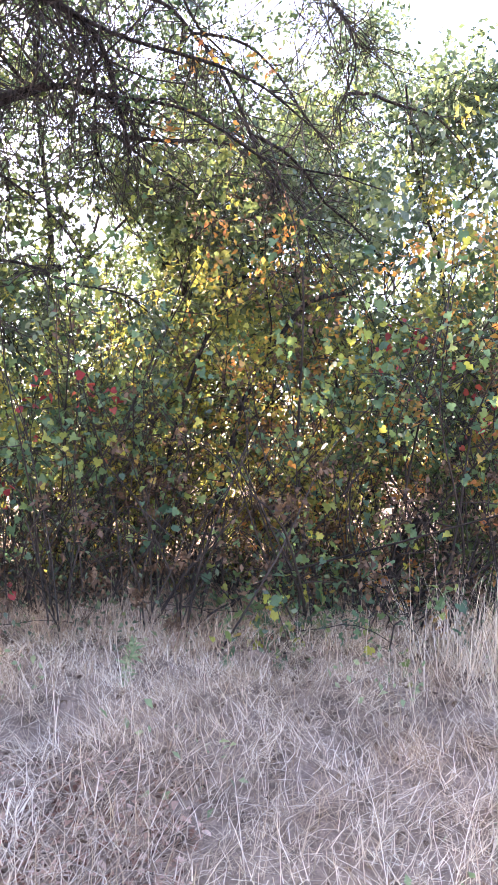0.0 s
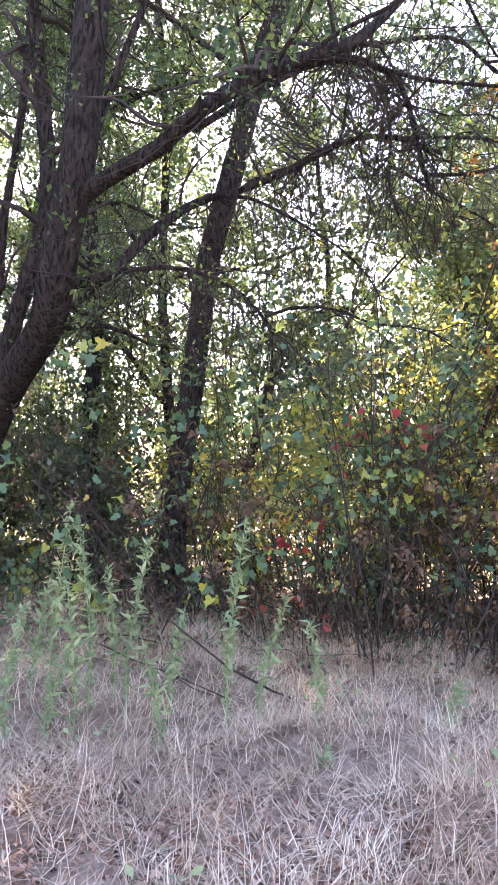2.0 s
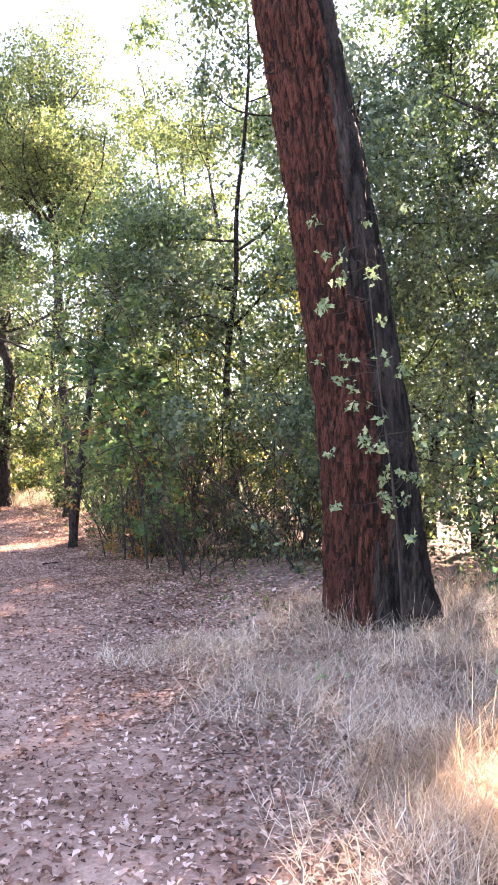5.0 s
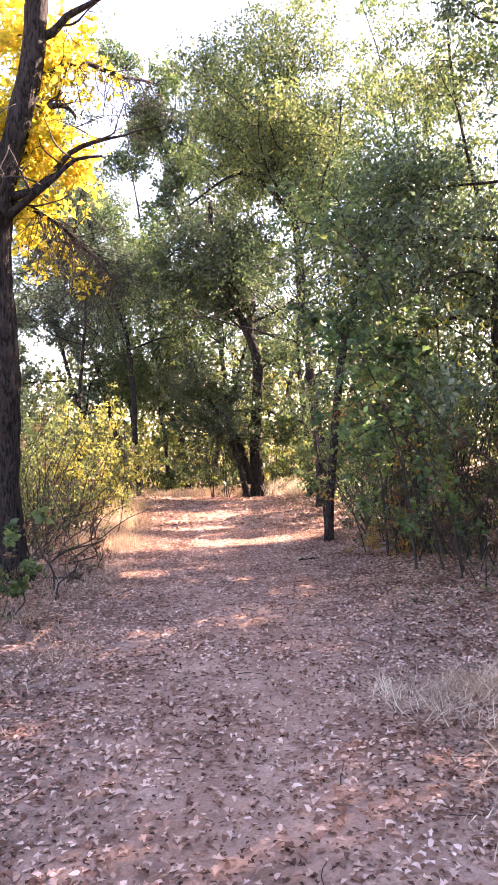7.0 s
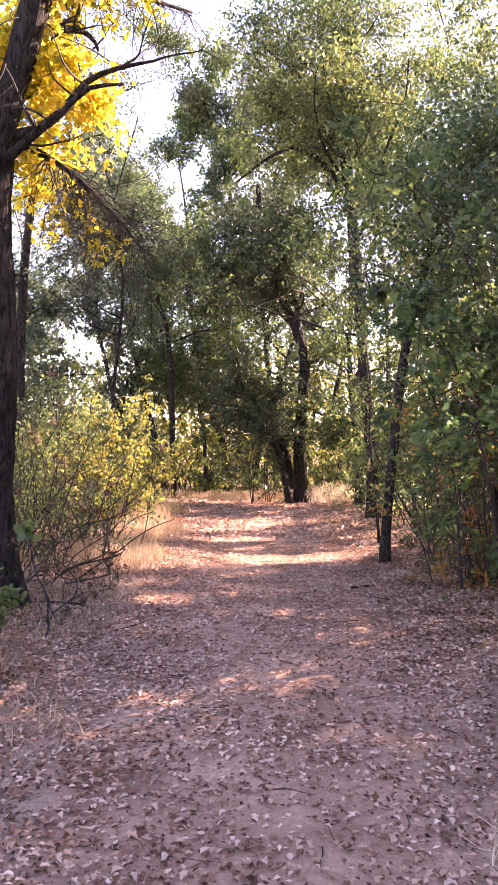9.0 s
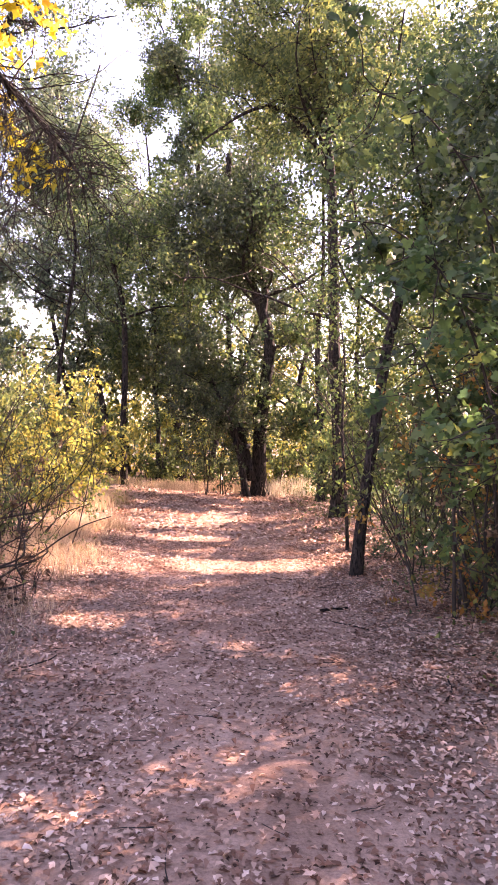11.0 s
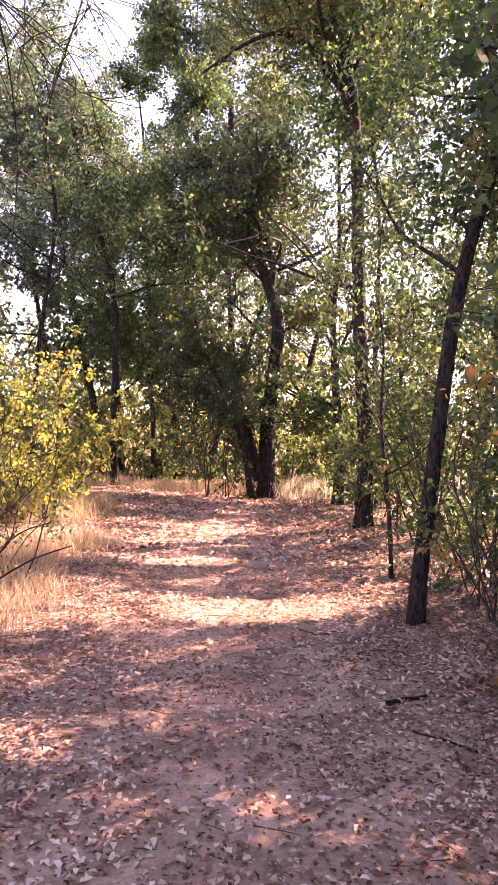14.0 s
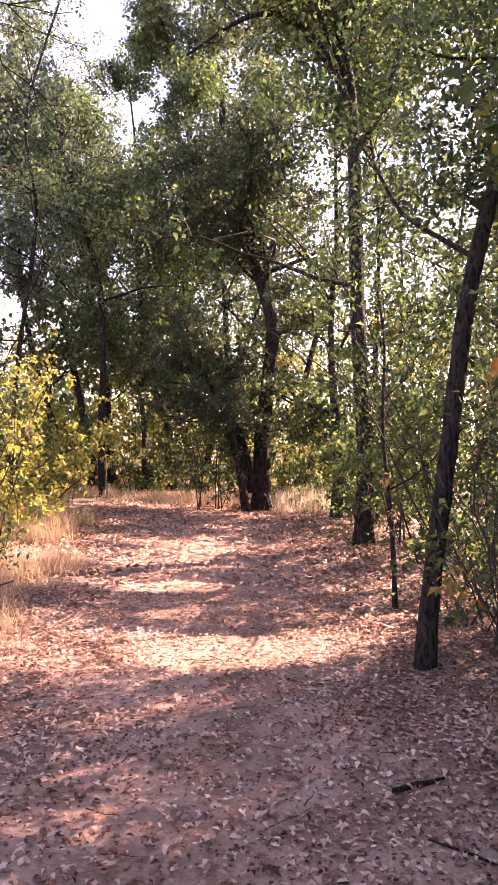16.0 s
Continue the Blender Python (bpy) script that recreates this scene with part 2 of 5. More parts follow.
LEAF_SHAPES = {
    # across, along and lift of each corner of the blade
    "plain": ((0, 0, 0), (0.28, 0.45, 0.1), (0, 1, -0.08), (-0.28, 0.45, 0.1)),
    "narrow": ((0, 0, 0), (0.13, 0.4, 0.05), (0, 1, -0.2), (-0.13, 0.4, 0.05)),
    "curled": ((0, 0, 0), (0.26, 0.2, 0.3), (0.2, 0.62, 0.28), (0, 1, 0.1), (-0.22, 0.66, 0.3), (-0.28, 0.25, 0.34)),
    "broad": ((0, 0.08, 0), (0.26, -0.08, 0.06), (0.5, 0.12, 0.14), (0.5, 0.45, 0.1), (0.28, 0.75, 0.02), (0, 1, -0.15), (-0.28, 0.75, 0.02), (-0.5, 0.45, 0.1), (-0.5, 0.12, 0.14), (-0.26, -0.08, 0.06)),
    "vine": ((0, 0.1, 0), (0.2, -0.06, 0.08), (0.42, 0.04, 0.2), (0.47, 0.32, 0.16), (0.3, 0.42, 0.05), (0.36, 0.7, 0.1), (0.14, 0.72, 0), (0, 1, -0.2),
             (-0.14, 0.72, 0), (-0.36, 0.7, 0.1), (-0.3, 0.42, 0.05), (-0.47, 0.32, 0.16), (-0.42, 0.04, 0.2), (-0.2, -0.06, 0.08)),
    "lobed": ((0, 0, 0), (0.2, 0.22, 0.1), (0.12, 0.36, 0.03), (0.36, 0.55, 0.16), (0.16, 0.66, 0.02), (0, 1, -0.1), (-0.16, 0.66, 0.02), (-0.36, 0.55, 0.16), (-0.12, 0.36, 0.03), (-0.2, 0.22, 0.1)),
}


def leaves(name, at, size, material, shape="plain", droop=0.3, flat=0.0):
    """One mesh of many leaf blades, each turned its own way. droop: how far the tips hang; flat: how level they lie."""
    at = np.asarray(at, float)
    n = len(at)
    along = rng.normal(size=(n, 3))
    along[:, 2] = along[:, 2] * (1 - flat) - droop
    along /= np.linalg.norm(along, axis=1)[:, None]
    up = rng.normal(size=(n, 3)) * (1 - 0.7 * flat) + (0, 0, 0.9 + 2 * flat)
    across = np.cross(along, up)
    across /= np.linalg.norm(across, axis=1)[:, None] + 1e-9
    lift = np.cross(across, along)
    scale = np.asarray(size) * rng.uniform(0.6, 1.3, n)
    corner = np.array(LEAF_SHAPES[shape])
    k = len(corner)
    bend = rng.uniform(0.1, 2.0, (n, 1))
    v = (across[:, None] * corner[None, :, :1] + along[:, None] * corner[None, :, 1:2] + lift[:, None] * (corner[None, :, 2:] * bend[:, None]))
    v = at[:, None] + v * scale[:, None, None]
    return mesh_from(name, v.reshape(-1, 3), np.full(n, k), np.arange(n * k), material)


def spline(points, step=0.12):
    """Points resampled along a smooth curve through the given ones."""
    p = np.asarray(points, float)
    if len(p) < 3:
        k = max(2, int(np.linalg.norm(p[-1] - p[0]) / step))
        return p[0] + np.linspace(0, 1, k)[:, None] * (p[-1] - p[0])
    q = np.vstack([2 * p[0] - p[1], p, 2 * p[-1] - p[-2]])
    out = []
    for i in range(1, len(q) - 2):
        k = max(2, int(np.linalg.norm(q[i + 1] - q[i]) / step))
        u = np.linspace(0, 1, k, endpoint=False)[:, None]
        a, b, c, d = q[i - 1], q[i], q[i + 1], q[i + 2]
        out.append(0.5 * (2 * b + (c - a) * u + (2 * a - 5 * b + 4 * c - d) * u**2 + (3 * b - a - 3 * c + d) * u**3))
    return np.vstack([*out, p[-1:]])


class Tubes:
    """Collects tapered tubes for one mesh."""

    def __init__(self):
        self.v, self.sizes, self.loops, self.n = [], [], [], 0

    def add(self, line, r0, r1, sides=6, rough=0.0, flare=0.0, power=1.0):
        line = np.asarray(line, float)
        k = len(line)
        way = np.gradient(line, axis=0)
        way /= np.linalg.norm(way, axis=1)[:, None] + 1e-9
        side = np.cross(way, (0.31, 0.95, 0.05) if abs(way[:, 2]).mean() > 0.6 else (0.05, 0.1, 1.0))
        side /= np.linalg.norm(side, axis=1)[:, None] + 1e-9
        other = np.cross(way, side)
        u = np.linspace(0, 1, k)
        r = r0 + (r1 - r0) * u**power
        if flare:
            run = np.r_[0, np.cumsum(np.linalg.norm(np.diff(line, axis=0), axis=1))]
            r = r * (1 + flare * np.exp(-run / 0.28))
        a = np.linspace(0, 2 * np.pi, sides, endpoint=False)
        rr = np.repeat(r[:, None], sides, 1)
        if rough:
            ridge = rng.normal(size=sides) * 0.5
            wave = np.cumsum(rng.normal(size=(k, sides)), axis=0)
            wave = wave - np.linspace(0, 1, k)[:, None] * wave[-1]
            wave /= np.abs(wave).max() + 1e-9
            rr = rr * (1 + rough * (0.5 * ridge + wave + 0.35 * rng.normal(size=(k, sides))))
        ring = line[:, None] + rr[..., None] * (np.cos(a)[None, :, None] * side[:, None] + np.sin(a)[None, :, None] * other[:, None])
        self.v.append(ring.reshape(-1, 3))
        i = np.arange(k - 1)[:, None] * sides
        j = np.arange(sides)[None]
        nxt = (j + 1) % sides
        quad = np.stack([i + j, i + nxt, i + sides + nxt, i + sides + j], -1).reshape(-1, 4) + self.n
        self.loops.append(quad.ravel())
        self.sizes.append(np.full(len(quad), 4))
        cap = (k - 1) * sides + np.arange(sides) + self.n
        self.loops.append(cap)
        self.sizes.append([sides])
        self.n += k * sides
        return self

    def mesh(self, name, material):
        return mesh_from(name, np.vstack(self.v), np.concatenate(self.sizes), np.concatenate(self.loops), material)


def tube_mesh(name, line, r0, r1, material, sides=6, rough=0.0, flare=0.0, step=0.12):
    return Tubes().add(spline(line, step), r0, r1, sides, rough, flare).mesh(name, material)


def wander(start, way, length, bends=4, stray=0.35, lift=0.0):
    """A crooked line that starts somewhere and heads a certain way."""
    p, w = [np.asarray(start, float)], np.asarray(way, float)
    w = w / np.linalg.norm(w)
    for _ in range(bends):
        w = w + rng.normal(size=3) * stray + (0, 0, lift)
        w /= np.linalg.norm(w)
        p.append(p[-1] + w * length / bends)
    return np.array(p)


def ground_height(x, y):
    """Gentle swells, a faint hollow along the path and a low bank at the foot of the thicket."""
    x, y = np.asarray(x, float), np.asarray(y, float)
    swell = 0.03 * np.sin(0.9 * x + 1.3) * np.cos(0.7 * y) + 0.015 * np.sin(2.3 * x + 1.9 * y)
    away = np.clip((np.abs(x - 0.75) - 1.0) / 1.5, 0, 1)
    side = np.clip((x - 1.7) / 2.9, 0, 1)
    bank = 0.2 * side * side * (3 - 2 * side) * np.clip((7.5 - y) / 3.5, 0, 1)
    verge = 0.16 * np.clip((-0.9 - x) / 1.2, 0, 1) * np.clip((12 - y) / 4, 0, 1)
    lump = 0.055 * side**0.5 * np.sin(5.1 * x + 1.9 * np.sin(3.1 * y)) * np.sin(4.3 * y + 1.6 * np.sin(3.7 * x)) * np.clip((4.0 - y) / 2, 0, 1)
    return swell * (0.3 + 0.7 * away) + 0.06 * away + bank + verge + lump


# Gaps in the canopy, through which the sun reaches the ground and the shrubs: centre, half widths, and how high the gap begins.
SUNLIT = ((0.2, 9.9, 1.9, 0.55, 0.9), (1.9, 10.4, 0.6, 0.35, 0.9), (0.3, 12.3, 0.8, 0.4, 0.9), (-1.7, 13.6, 0.9, 2.6, 0.9), (2.8, 21.3, 0.9, 0.9, 0.9), (-0.2, 15.5, 0.9, 0.3, 0.9),
          (2.5, -0.42, 0.42, 0.5, 0.9), (0.0, 4.4, 0.35, 0.16, 0.9), (-0.7, 4.5, 0.3, 0.3, 0.9), (1.3, 3.75, 0.2, 0.14, 0.9), (0.9, 6.6, 0.3, 0.2, 0.9), (-1.2, 9.3, 0.7, 0.5, 0.9),
          (-0.4, 7.2, 0.35, 0.2, 0.9), (4.3, 1.0, 0.35, 0.3, 0.9), (1.0, 17.5, 1.1, 0.25, 0.9), (-4.6, 13.0, 2.2, 2.6, 3.8), (-3.0, 23.4, 2.2, 1.0, 4.5), (2.4, 11.8, 0.5, 1.8, 3.8),
          (5.0, -5.0, 1.1, 1.3, 3.9), (4.0, 1.5, 0.8, 0.8, 2.4), (7.8, -3.0, 1.4, 2.0, 2.5), (0.2, 25.2, 3.2, 1.4, 0.9), (4.6, 1.9, 0.6, 0.7, 1.2), (-7.0, 2.2, 1.8, 1.6, 6.8))


def keep_gaps(at):
    """Leaves that would fill one of the gaps are left out."""
    at = np.asarray(at, float)
    run = at[:, 2] / SUN_WAY.z
    gx, gy = at[:, 0] - run * SUN_WAY.x, at[:, 1] - run * SUN_WAY.y
    free = np.ones(len(at), bool)
    for cx, cy, hx, hy, low in SUNLIT:
        free &= (((gx - cx) / hx) ** 2 + ((gy - cy) / hy) ** 2 > rng.uniform(0.55, 1.25, len(at))) | (at[:, 2] < low)
    return at[free]


def clear_of_path(at, y0=-6.0, y1=19.6, x0=-0.9, x1=2.0, height=3.2):
    at = np.asarray(at, float)
    inside = (at[:, 0] > x0) & (at[:, 0] < x1) & (at[:, 1] > y0) & (at[:, 1] < y1) & (at[:, 2] < height)
    return at[~inside]


def off_path(line):
    """Keeps stems and twigs out of the way of whoever walks the path."""
    p = np.array(line, float)
    low = (p[:, 2] < 2.7) & (p[:, 1] > -7) & (p[:, 1] < 17)
    p[:, 0] = np.where(low & (p[:, 0] > 0.6) & (p[:, 0] < 2.05), 2.05 + 0.1 * (p[:, 0] - 0.6), p[:, 0])
    p[:, 0] = np.where(low & (p[:, 0] <= 0.6) & (p[:, 0] > -0.9), -0.9 - 0.1 * (0.6 - p[:, 0]), p[:, 0])
    return p


def around(points, count, spread, squash=0.7, clump=20, tight=0.28):
    """Leaves in clumps round the twigs."""
    points = np.asarray(points, float)
    k = max(1, count // clump)
    heart = points[rng.integers(0, len(points), k)] + rng.normal(size=(k, 3)) * spread * (1, 1, squash)
    return heart[rng.integers(0, k, count)] + rng.normal(size=(count, 3)) * spread * tight


def sprays(parent_line, count, length, r, tubes, out=None, lift=0.1, stray=0.3, begin=0.25, sides=3, twigs=1):
    """Side branches and twigs along a branch; gives back the points where leaves sit."""
    line = spline(parent_line, 0.15)
    tips = []
    for _ in range(count):
        i = int(len(line) * rng.uniform(begin, 0.99))
        way = rng.normal(size=3)
        way[2] = abs(way[2]) * 0.5 + lift
        if out is not None:
            way += out
        b = off_path(wander(line[i], way, length * rng.uniform(0.5, 1.2), 4, stray, 0.03))
        tubes.add(b if r < 0.012 else spline(b, 0.3), r, r * 0.3, sides)
        tips.append(b[1:])
        for _ in range(twigs):
            s = b[rng.integers(1, len(b))]
            w = off_path(wander(s, rng.normal(size=3) + (0, 0, lift), length * 0.45, 3, stray))
            tubes.add(w, r * 0.4, r * 0.15, 3)
            tips.append(w[1:])
    return np.vstack(tips)


def tree(name, label, trunk, r0, r1, limbs=(), grown=8, reach=2.5, crown_from=0.45, leaf_count=8000, leaf_size=0.12, leaf=None, shape="plain",
         bark=None, spread=0.35, sides=10, rough=0.12, flare=0.5, near=False, category="tree", group="", lift=0.25, step=0.15, spray=5, trim=None, taper=1.0):
    """A tree: tapered trunk, limbs, sprays of twigs and a crown of single leaves."""
    bark = bark or BARK
    t = thing(name, label, category, group)
    line = spline(trunk, step)
    foot = line[0].copy()
    z = float(ground_height(foot[0], foot[1])) - 0.06
    if foot[2] > z + 0.05:
        line = np.vstack([spline([(foot[0] + (foot[0] - line[2][0]) * 0.3, foot[1] + (foot[1] - line[2][1]) * 0.3, z), foot], step)[:-1], line])
    part_of("trunk", Tubes().add(line, r0, r1, sides, rough, flare, taper).mesh("trunk", bark), t)
    tubes, tips = Tubes(), []
    for points, a, b in limbs:
        part_of("limb", tube_mesh("limb", points, a, b, bark, 8 if near else 6, rough), t)
        tips.append(sprays(points, spray, reach * 0.5, max(0.008, b * 0.8), tubes, lift=lift * 0.5))
    for _ in range(grown):
        f = crown_from + (1 - crown_from) * rng.uniform(0, 0.97) ** 0.9
        i = int(len(line) * f)
        a = rng.uniform(0, 2 * np.pi)
        way = np.array([np.cos(a), np.sin(a), lift + rng.uniform(0, 0.5)])
        size = reach * (1.15 - 0.6 * (f - crown_from) / max(0.05, 1 - crown_from)) * rng.uniform(0.7, 1.2)
        b = off_path(wander(line[i], way, size, 5, 0.22, 0.04))
        rr = (r0 + (r1 - r0) * f) * rng.uniform(0.3, 0.5)
        part_of("branch", Tubes().add(spline(b, 0.25), rr, rr * 0.25, 6, rough * 0.6).mesh("branch", bark), t)
        tips.append(sprays(b, spray, size * 0.42, max(0.008, rr * 0.3), tubes, lift=lift * 0.5))
    if tips:
        tagged(part_of("twig_mass", tubes.mesh("twig_mass", TWIG), t), kind="stuff")
        if leaf_count:
            at = around(np.vstack(tips), leaf_count, spread)
            at = clear_of_path(keep_gaps(at))
            at = at if trim is None else at[trim(at)]
            tagged(part_of("crown", leaves("crown", at, leaf_size, leaf or GREEN, shape), t), kind="stuff")
    return t


def shrub(name, label, x, y, height, wide, stems=7, leaf_count=3000, leaf_size=0.07, leaf=None, shape="plain", r=0.012, spread=0.18, lean=(0, 0), category="shrub",
          group="", deep=None, twigs=1, low=0.06, droop=0.3, gaps=True, clump=20, tight=0.28):
    """A bush: a fan of crooked stems, each one with its twigs, and leaves along them."""
    t = thing(name, label, category, group)
    tubes, tips = Tubes(), []
    deep = deep or wide
    for _ in range(stems):
        px, py = x + rng.normal() * wide * 0.22, y + rng.normal() * deep * 0.22
        tx, ty = (px - x) * 1.6 + rng.normal() * wide * 0.3 + lean[0], (py - y) * 1.6 + rng.normal() * deep * 0.3 + lean[1]
        h = height * rng.uniform(0.65, 1.05)
        z = float(ground_height(px, py)) - 0.04
        line = np.array([(px, py, z), (px + tx * 0.25, py + ty * 0.25, h * 0.4), (px + tx * 0.65, py + ty * 0.65, h * 0.75), (px + tx, py + ty, h)])
        line[1:-1] += rng.normal(size=(2, 3)) * 0.08
        line = off_path(line)
        part_of("stem", tube_mesh("stem", line, r * rng.uniform(0.7, 1.5), r * 0.4, TWIG, 4, 0.08, step=0.25), t)
        tips.append(sprays(line, 6, height * 0.3, r * 0.45, tubes, lift=0.2, begin=low, twigs=twigs))
    tagged(part_of("twig_mass", tubes.mesh("twig_mass", TWIG), t), kind="stuff")
    if leaf_count:
        at = clear_of_path(around(np.vstack(tips), leaf_count, spread, 0.9, clump, tight), x0=-0.4, x1=1.9, height=2.6)
        at = at[at[:, 2] > 0.03]
        if gaps:
            at = keep_gaps(at)
        tagged(part_of("foliage", leaves("foliage", at, leaf_size, leaf or GREEN, shape, droop), t), kind="stuff")
    return t


# ---------------------------------------------------------------- ground
def build_ground():
    near_x, near_y = np.arange(-7, 10.01, 0.19), np.arange(-10, 26.01, 0.19)
    out = np.array([0.5, 1.5, 3, 6, 11, 20, 40, 90, 200, 450])
    xs = np.r_[-7 - out[::-1], near_x, 10 + out]
    ys = np.r_[-10 - out[::-1], near_y, 26 + out]
    gx, gy = np.meshgrid(xs, ys)
    gz = ground_height(gx, gy)
    rough = rng.normal(size=gz.shape) * 0.008
    inner = (gx > -7) & (gx < 10) & (gy > -10) & (gy < 26)
    gz = gz + rough * inner
    nx = len(xs)
    i = (np.arange(len(ys) - 1)[:, None] * nx + np.arange(nx - 1)[None]).ravel()
    loops = np.stack([i, i + 1, i + nx + 1, i + nx], -1)
    me = mesh_from("ground", np.stack([gx, gy, gz], -1).reshape(-1, 3), np.full(len(i), 4), loops.ravel(), GROUND)
    tagged(new("ground", me), "bare trodden earth path through brown forest litter", "ground", kind="structure")


build_ground()


def mound(x, y):
    """Heaped thatch under the matted grass."""
    return 0.07 * np.clip(np.sin(3.1 * x + 1.7 * np.sin(1.9 * y)) * np.sin(2.7 * y + 1.3 * np.sin(2.2 * x)) + 0.3, 0, 1)


def grass(name, label, x0, x1, y0, y1, count, tall, lie, thick=0.0035, material=None, keep=None, clumps=0, category="grass"):
    """Blades of grass, some upright and some lodged. lie: 0 upright, 1 flat on the ground."""
    n = count
    if clumps:
        cx, cy = rng.uniform(x0, x1, clumps), rng.uniform(y0, y1, clumps)
        pick = rng.integers(0, clumps, n)
        x, y = cx[pick] + rng.normal(size=n) * 0.13, cy[pick] + rng.normal(size=n) * 0.13
    else:
        x, y = rng.uniform(x0, x1, n), rng.uniform(y0, y1, n)
    if keep is not None:
        ok = keep(x, y)
        x, y = x[ok], y[ok]
        n = len(x)
    h = tall * rng.uniform(0.35, 1.15, n)
    combed = 2.6 * np.sin(1.9 * x + 1.2 * np.sin(2.3 * y)) + 2.2 * np.sin(1.6 * y + 1.4 * np.sin(1.7 * x) + 1.0)
    a = np.where(rng.uniform(size=n) < 0.4 * lie, combed + rng.normal(size=n) * 0.8, rng.uniform(0, 2 * np.pi, n))
    tilt = np.clip(lie + rng.normal(size=n) * 0.22, 0, 1) * np.pi / 2 * 0.97
    root = np.stack([x, y, ground_height(x, y) - 0.01 + rng.uniform(0, 0.05, n) * lie + mound(x, y) * lie], -1)
    flat = np.stack([np.cos(a), np.sin(a), np.zeros(n)], -1)
    side = np.stack([-np.sin(a), np.cos(a), np.zeros(n)], -1)
    rows = []
    here = root
    for s in range(3):
        ang = tilt * (0.55 + 0.25 * s) if lie < 0.7 else tilt * (0.8 + 0.1 * s)
        ang = np.minimum(ang, np.pi / 2 * 1.0)
        w = thick * (1 - s / 2.5) * rng.uniform(0.7, 1.4, n)
        rows.append((here - side * w[:, None], here + side * w[:, None]))
        a = a + rng.normal(size=n) * 0.45 * lie
        flat = np.stack([np.cos(a), np.sin(a), np.zeros(n)], -1)
        here = here + (flat * np.sin(ang)[:, None] + np.array([0, 0, 1]) * np.cos(ang)[:, None]) * (h / 2)[:, None]
        here = here + rng.normal(size=(n, 3)) * 0.02 * lie
    v = np.stack([p for pair in rows for p in pair], 1)
    base = np.arange(n)[:, None] * 6
    quads = np.stack([base + np.array([0, 1, 3, 2]), base + np.array([2, 3, 5, 4])], 1)
    me = mesh_from(name, v.reshape(-1, 3), np.full(n * 2, 4), quads.ravel(), material or STRAW)
    tagged(new(name, me), label, category, kind="stuff")


# ---------------------------------------------------------------- fitted lines of the trunks and limbs
TRUNK_A = [(5.66, 1.87, 0.14), (5.56, 1.62, 1.06), (5.27, 1.00, 1.75), (5.02, 0.55, 2.21), (4.78, 0.10, 2.52), (4.56, -0.17, 2.75), (4.48, -0.28, 3.14), (4.41, -0.41, 3.54), (4.40, -0.46, 4.06), (4.39, -0.49, 4.62), (4.46, -0.50, 5.33), (4.62, -0.50, 6.41), (4.84, -0.42, 7.71)]
TRUNK_B = [(5.52, 1.46, 1.28), (5.50, 1.16, 2.13), (5.47, 0.94, 2.75), (5.43, 0.72, 3.34), (5.37, 0.55, 3.92), (5.29, 0.60, 4.71), (5.21, 0.67, 5.41), (5.21, 0.78, 6.38), (5.18, 0.88, 7.90)]
TRUNK_C = [(5.71, 1.77, 1.16), (5.82, 1.67, 1.95), (5.84, 1.55, 2.63), (5.85, 1.45, 3.31), (5.83, 1.40, 3.98), (5.84, 1.29, 4.83), (5.82, 1.22, 5.68), (5.85, 1.26, 6.77)]
LIMB_C1 = [(5.84, 1.44, 3.53), (5.70, 1.66, 4.03), (5.49, 2.24, 4.62), (5.32, 2.98, 4.97), (5.19, 3.63, 5.47)]
LIMB_C2 = [(5.83, 1.51, 3.08), (5.63, 1.86, 3.54), (5.54, 2.24, 3.76), (5.39, 2.97, 3.92)]
LIMB_1 = [(4.46, -0.38, 3.40), (4.37, -0.78, 3.51), (4.31, -1.11, 3.60), (4.29, -1.43, 3.80), (4.35, -1.70, 3.96), (4.53, -2.07, 4.17), (4.73, -2.27, 4.34), (5.02, -2.46, 4.72), (5.32, -2.67, 5.18)]
LIMB_2 = [(4.41, -1.82, 4.04), (4.63, -2.05, 4.18), (4.95, -2.26, 4.34), (5.27, -2.47, 4.32), (5.55, -2.54, 4.11), (5.83, -2.62, 3.76)]
LIMB_3 = [(4.60, -0.25, 2.84), (4.72, -0.51, 2.93), (4.91, -0.71, 3.26), (5.22, -0.93, 3.60), (5.46, -1.21, 3.77), (5.42, -1.59, 3.85), (5.33, -1.87, 3.93), (5.28, -2.20, 3.97), (5.40, -2.45, 3.99), (5.75, -2.72, 4.00)]
LIMB_4 = [(4.62, -0.29, 2.68), (4.82, -0.49, 2.96), (4.98, -0.83, 3.04), (5.12, -1.09, 3.01), (5.35, -1.32, 2.89), (5.56, -1.49, 2.67)]
LIMB_5 = [(4.42, -0.39, 3.26), (4.53, -0.48, 3.91), (4.66, -0.57, 4.46), (4.79, -0.68, 4.99), (5.01, -0.76, 5.73)]
LIMB_6 = [(4.84, 0.20, 2.49), (4.78, -0.13, 2.57), (4.83, -0.46, 2.58), (4.97, -0.72, 2.47)]
TRUNK_2 = [(6.85, -0.04, 0.88), (6.84, -0.08, 1.45), (6.83, -0.16, 2.14), (6.83, -0.25, 2.94), (6.82, -0.32, 3.63), (6.86, -0.47, 4.32), (6.89, -0.62, 5.01), (6.92, -0.77, 5.70), (7.06, -0.91, 6.41), (7.30, -1.08, 7.56), (7.62, -1.26, 9.30)]
STUMP = [(7.91, -0.39, 1.03), (7.90, -0.44, 1.60), (7.91, -0.53, 2.05), (7.94, -0.64, 2.56), (7.99, -0.80, 3.08), (8.11, -1.09, 3.37), (8.28, -1.43, 3.47)]
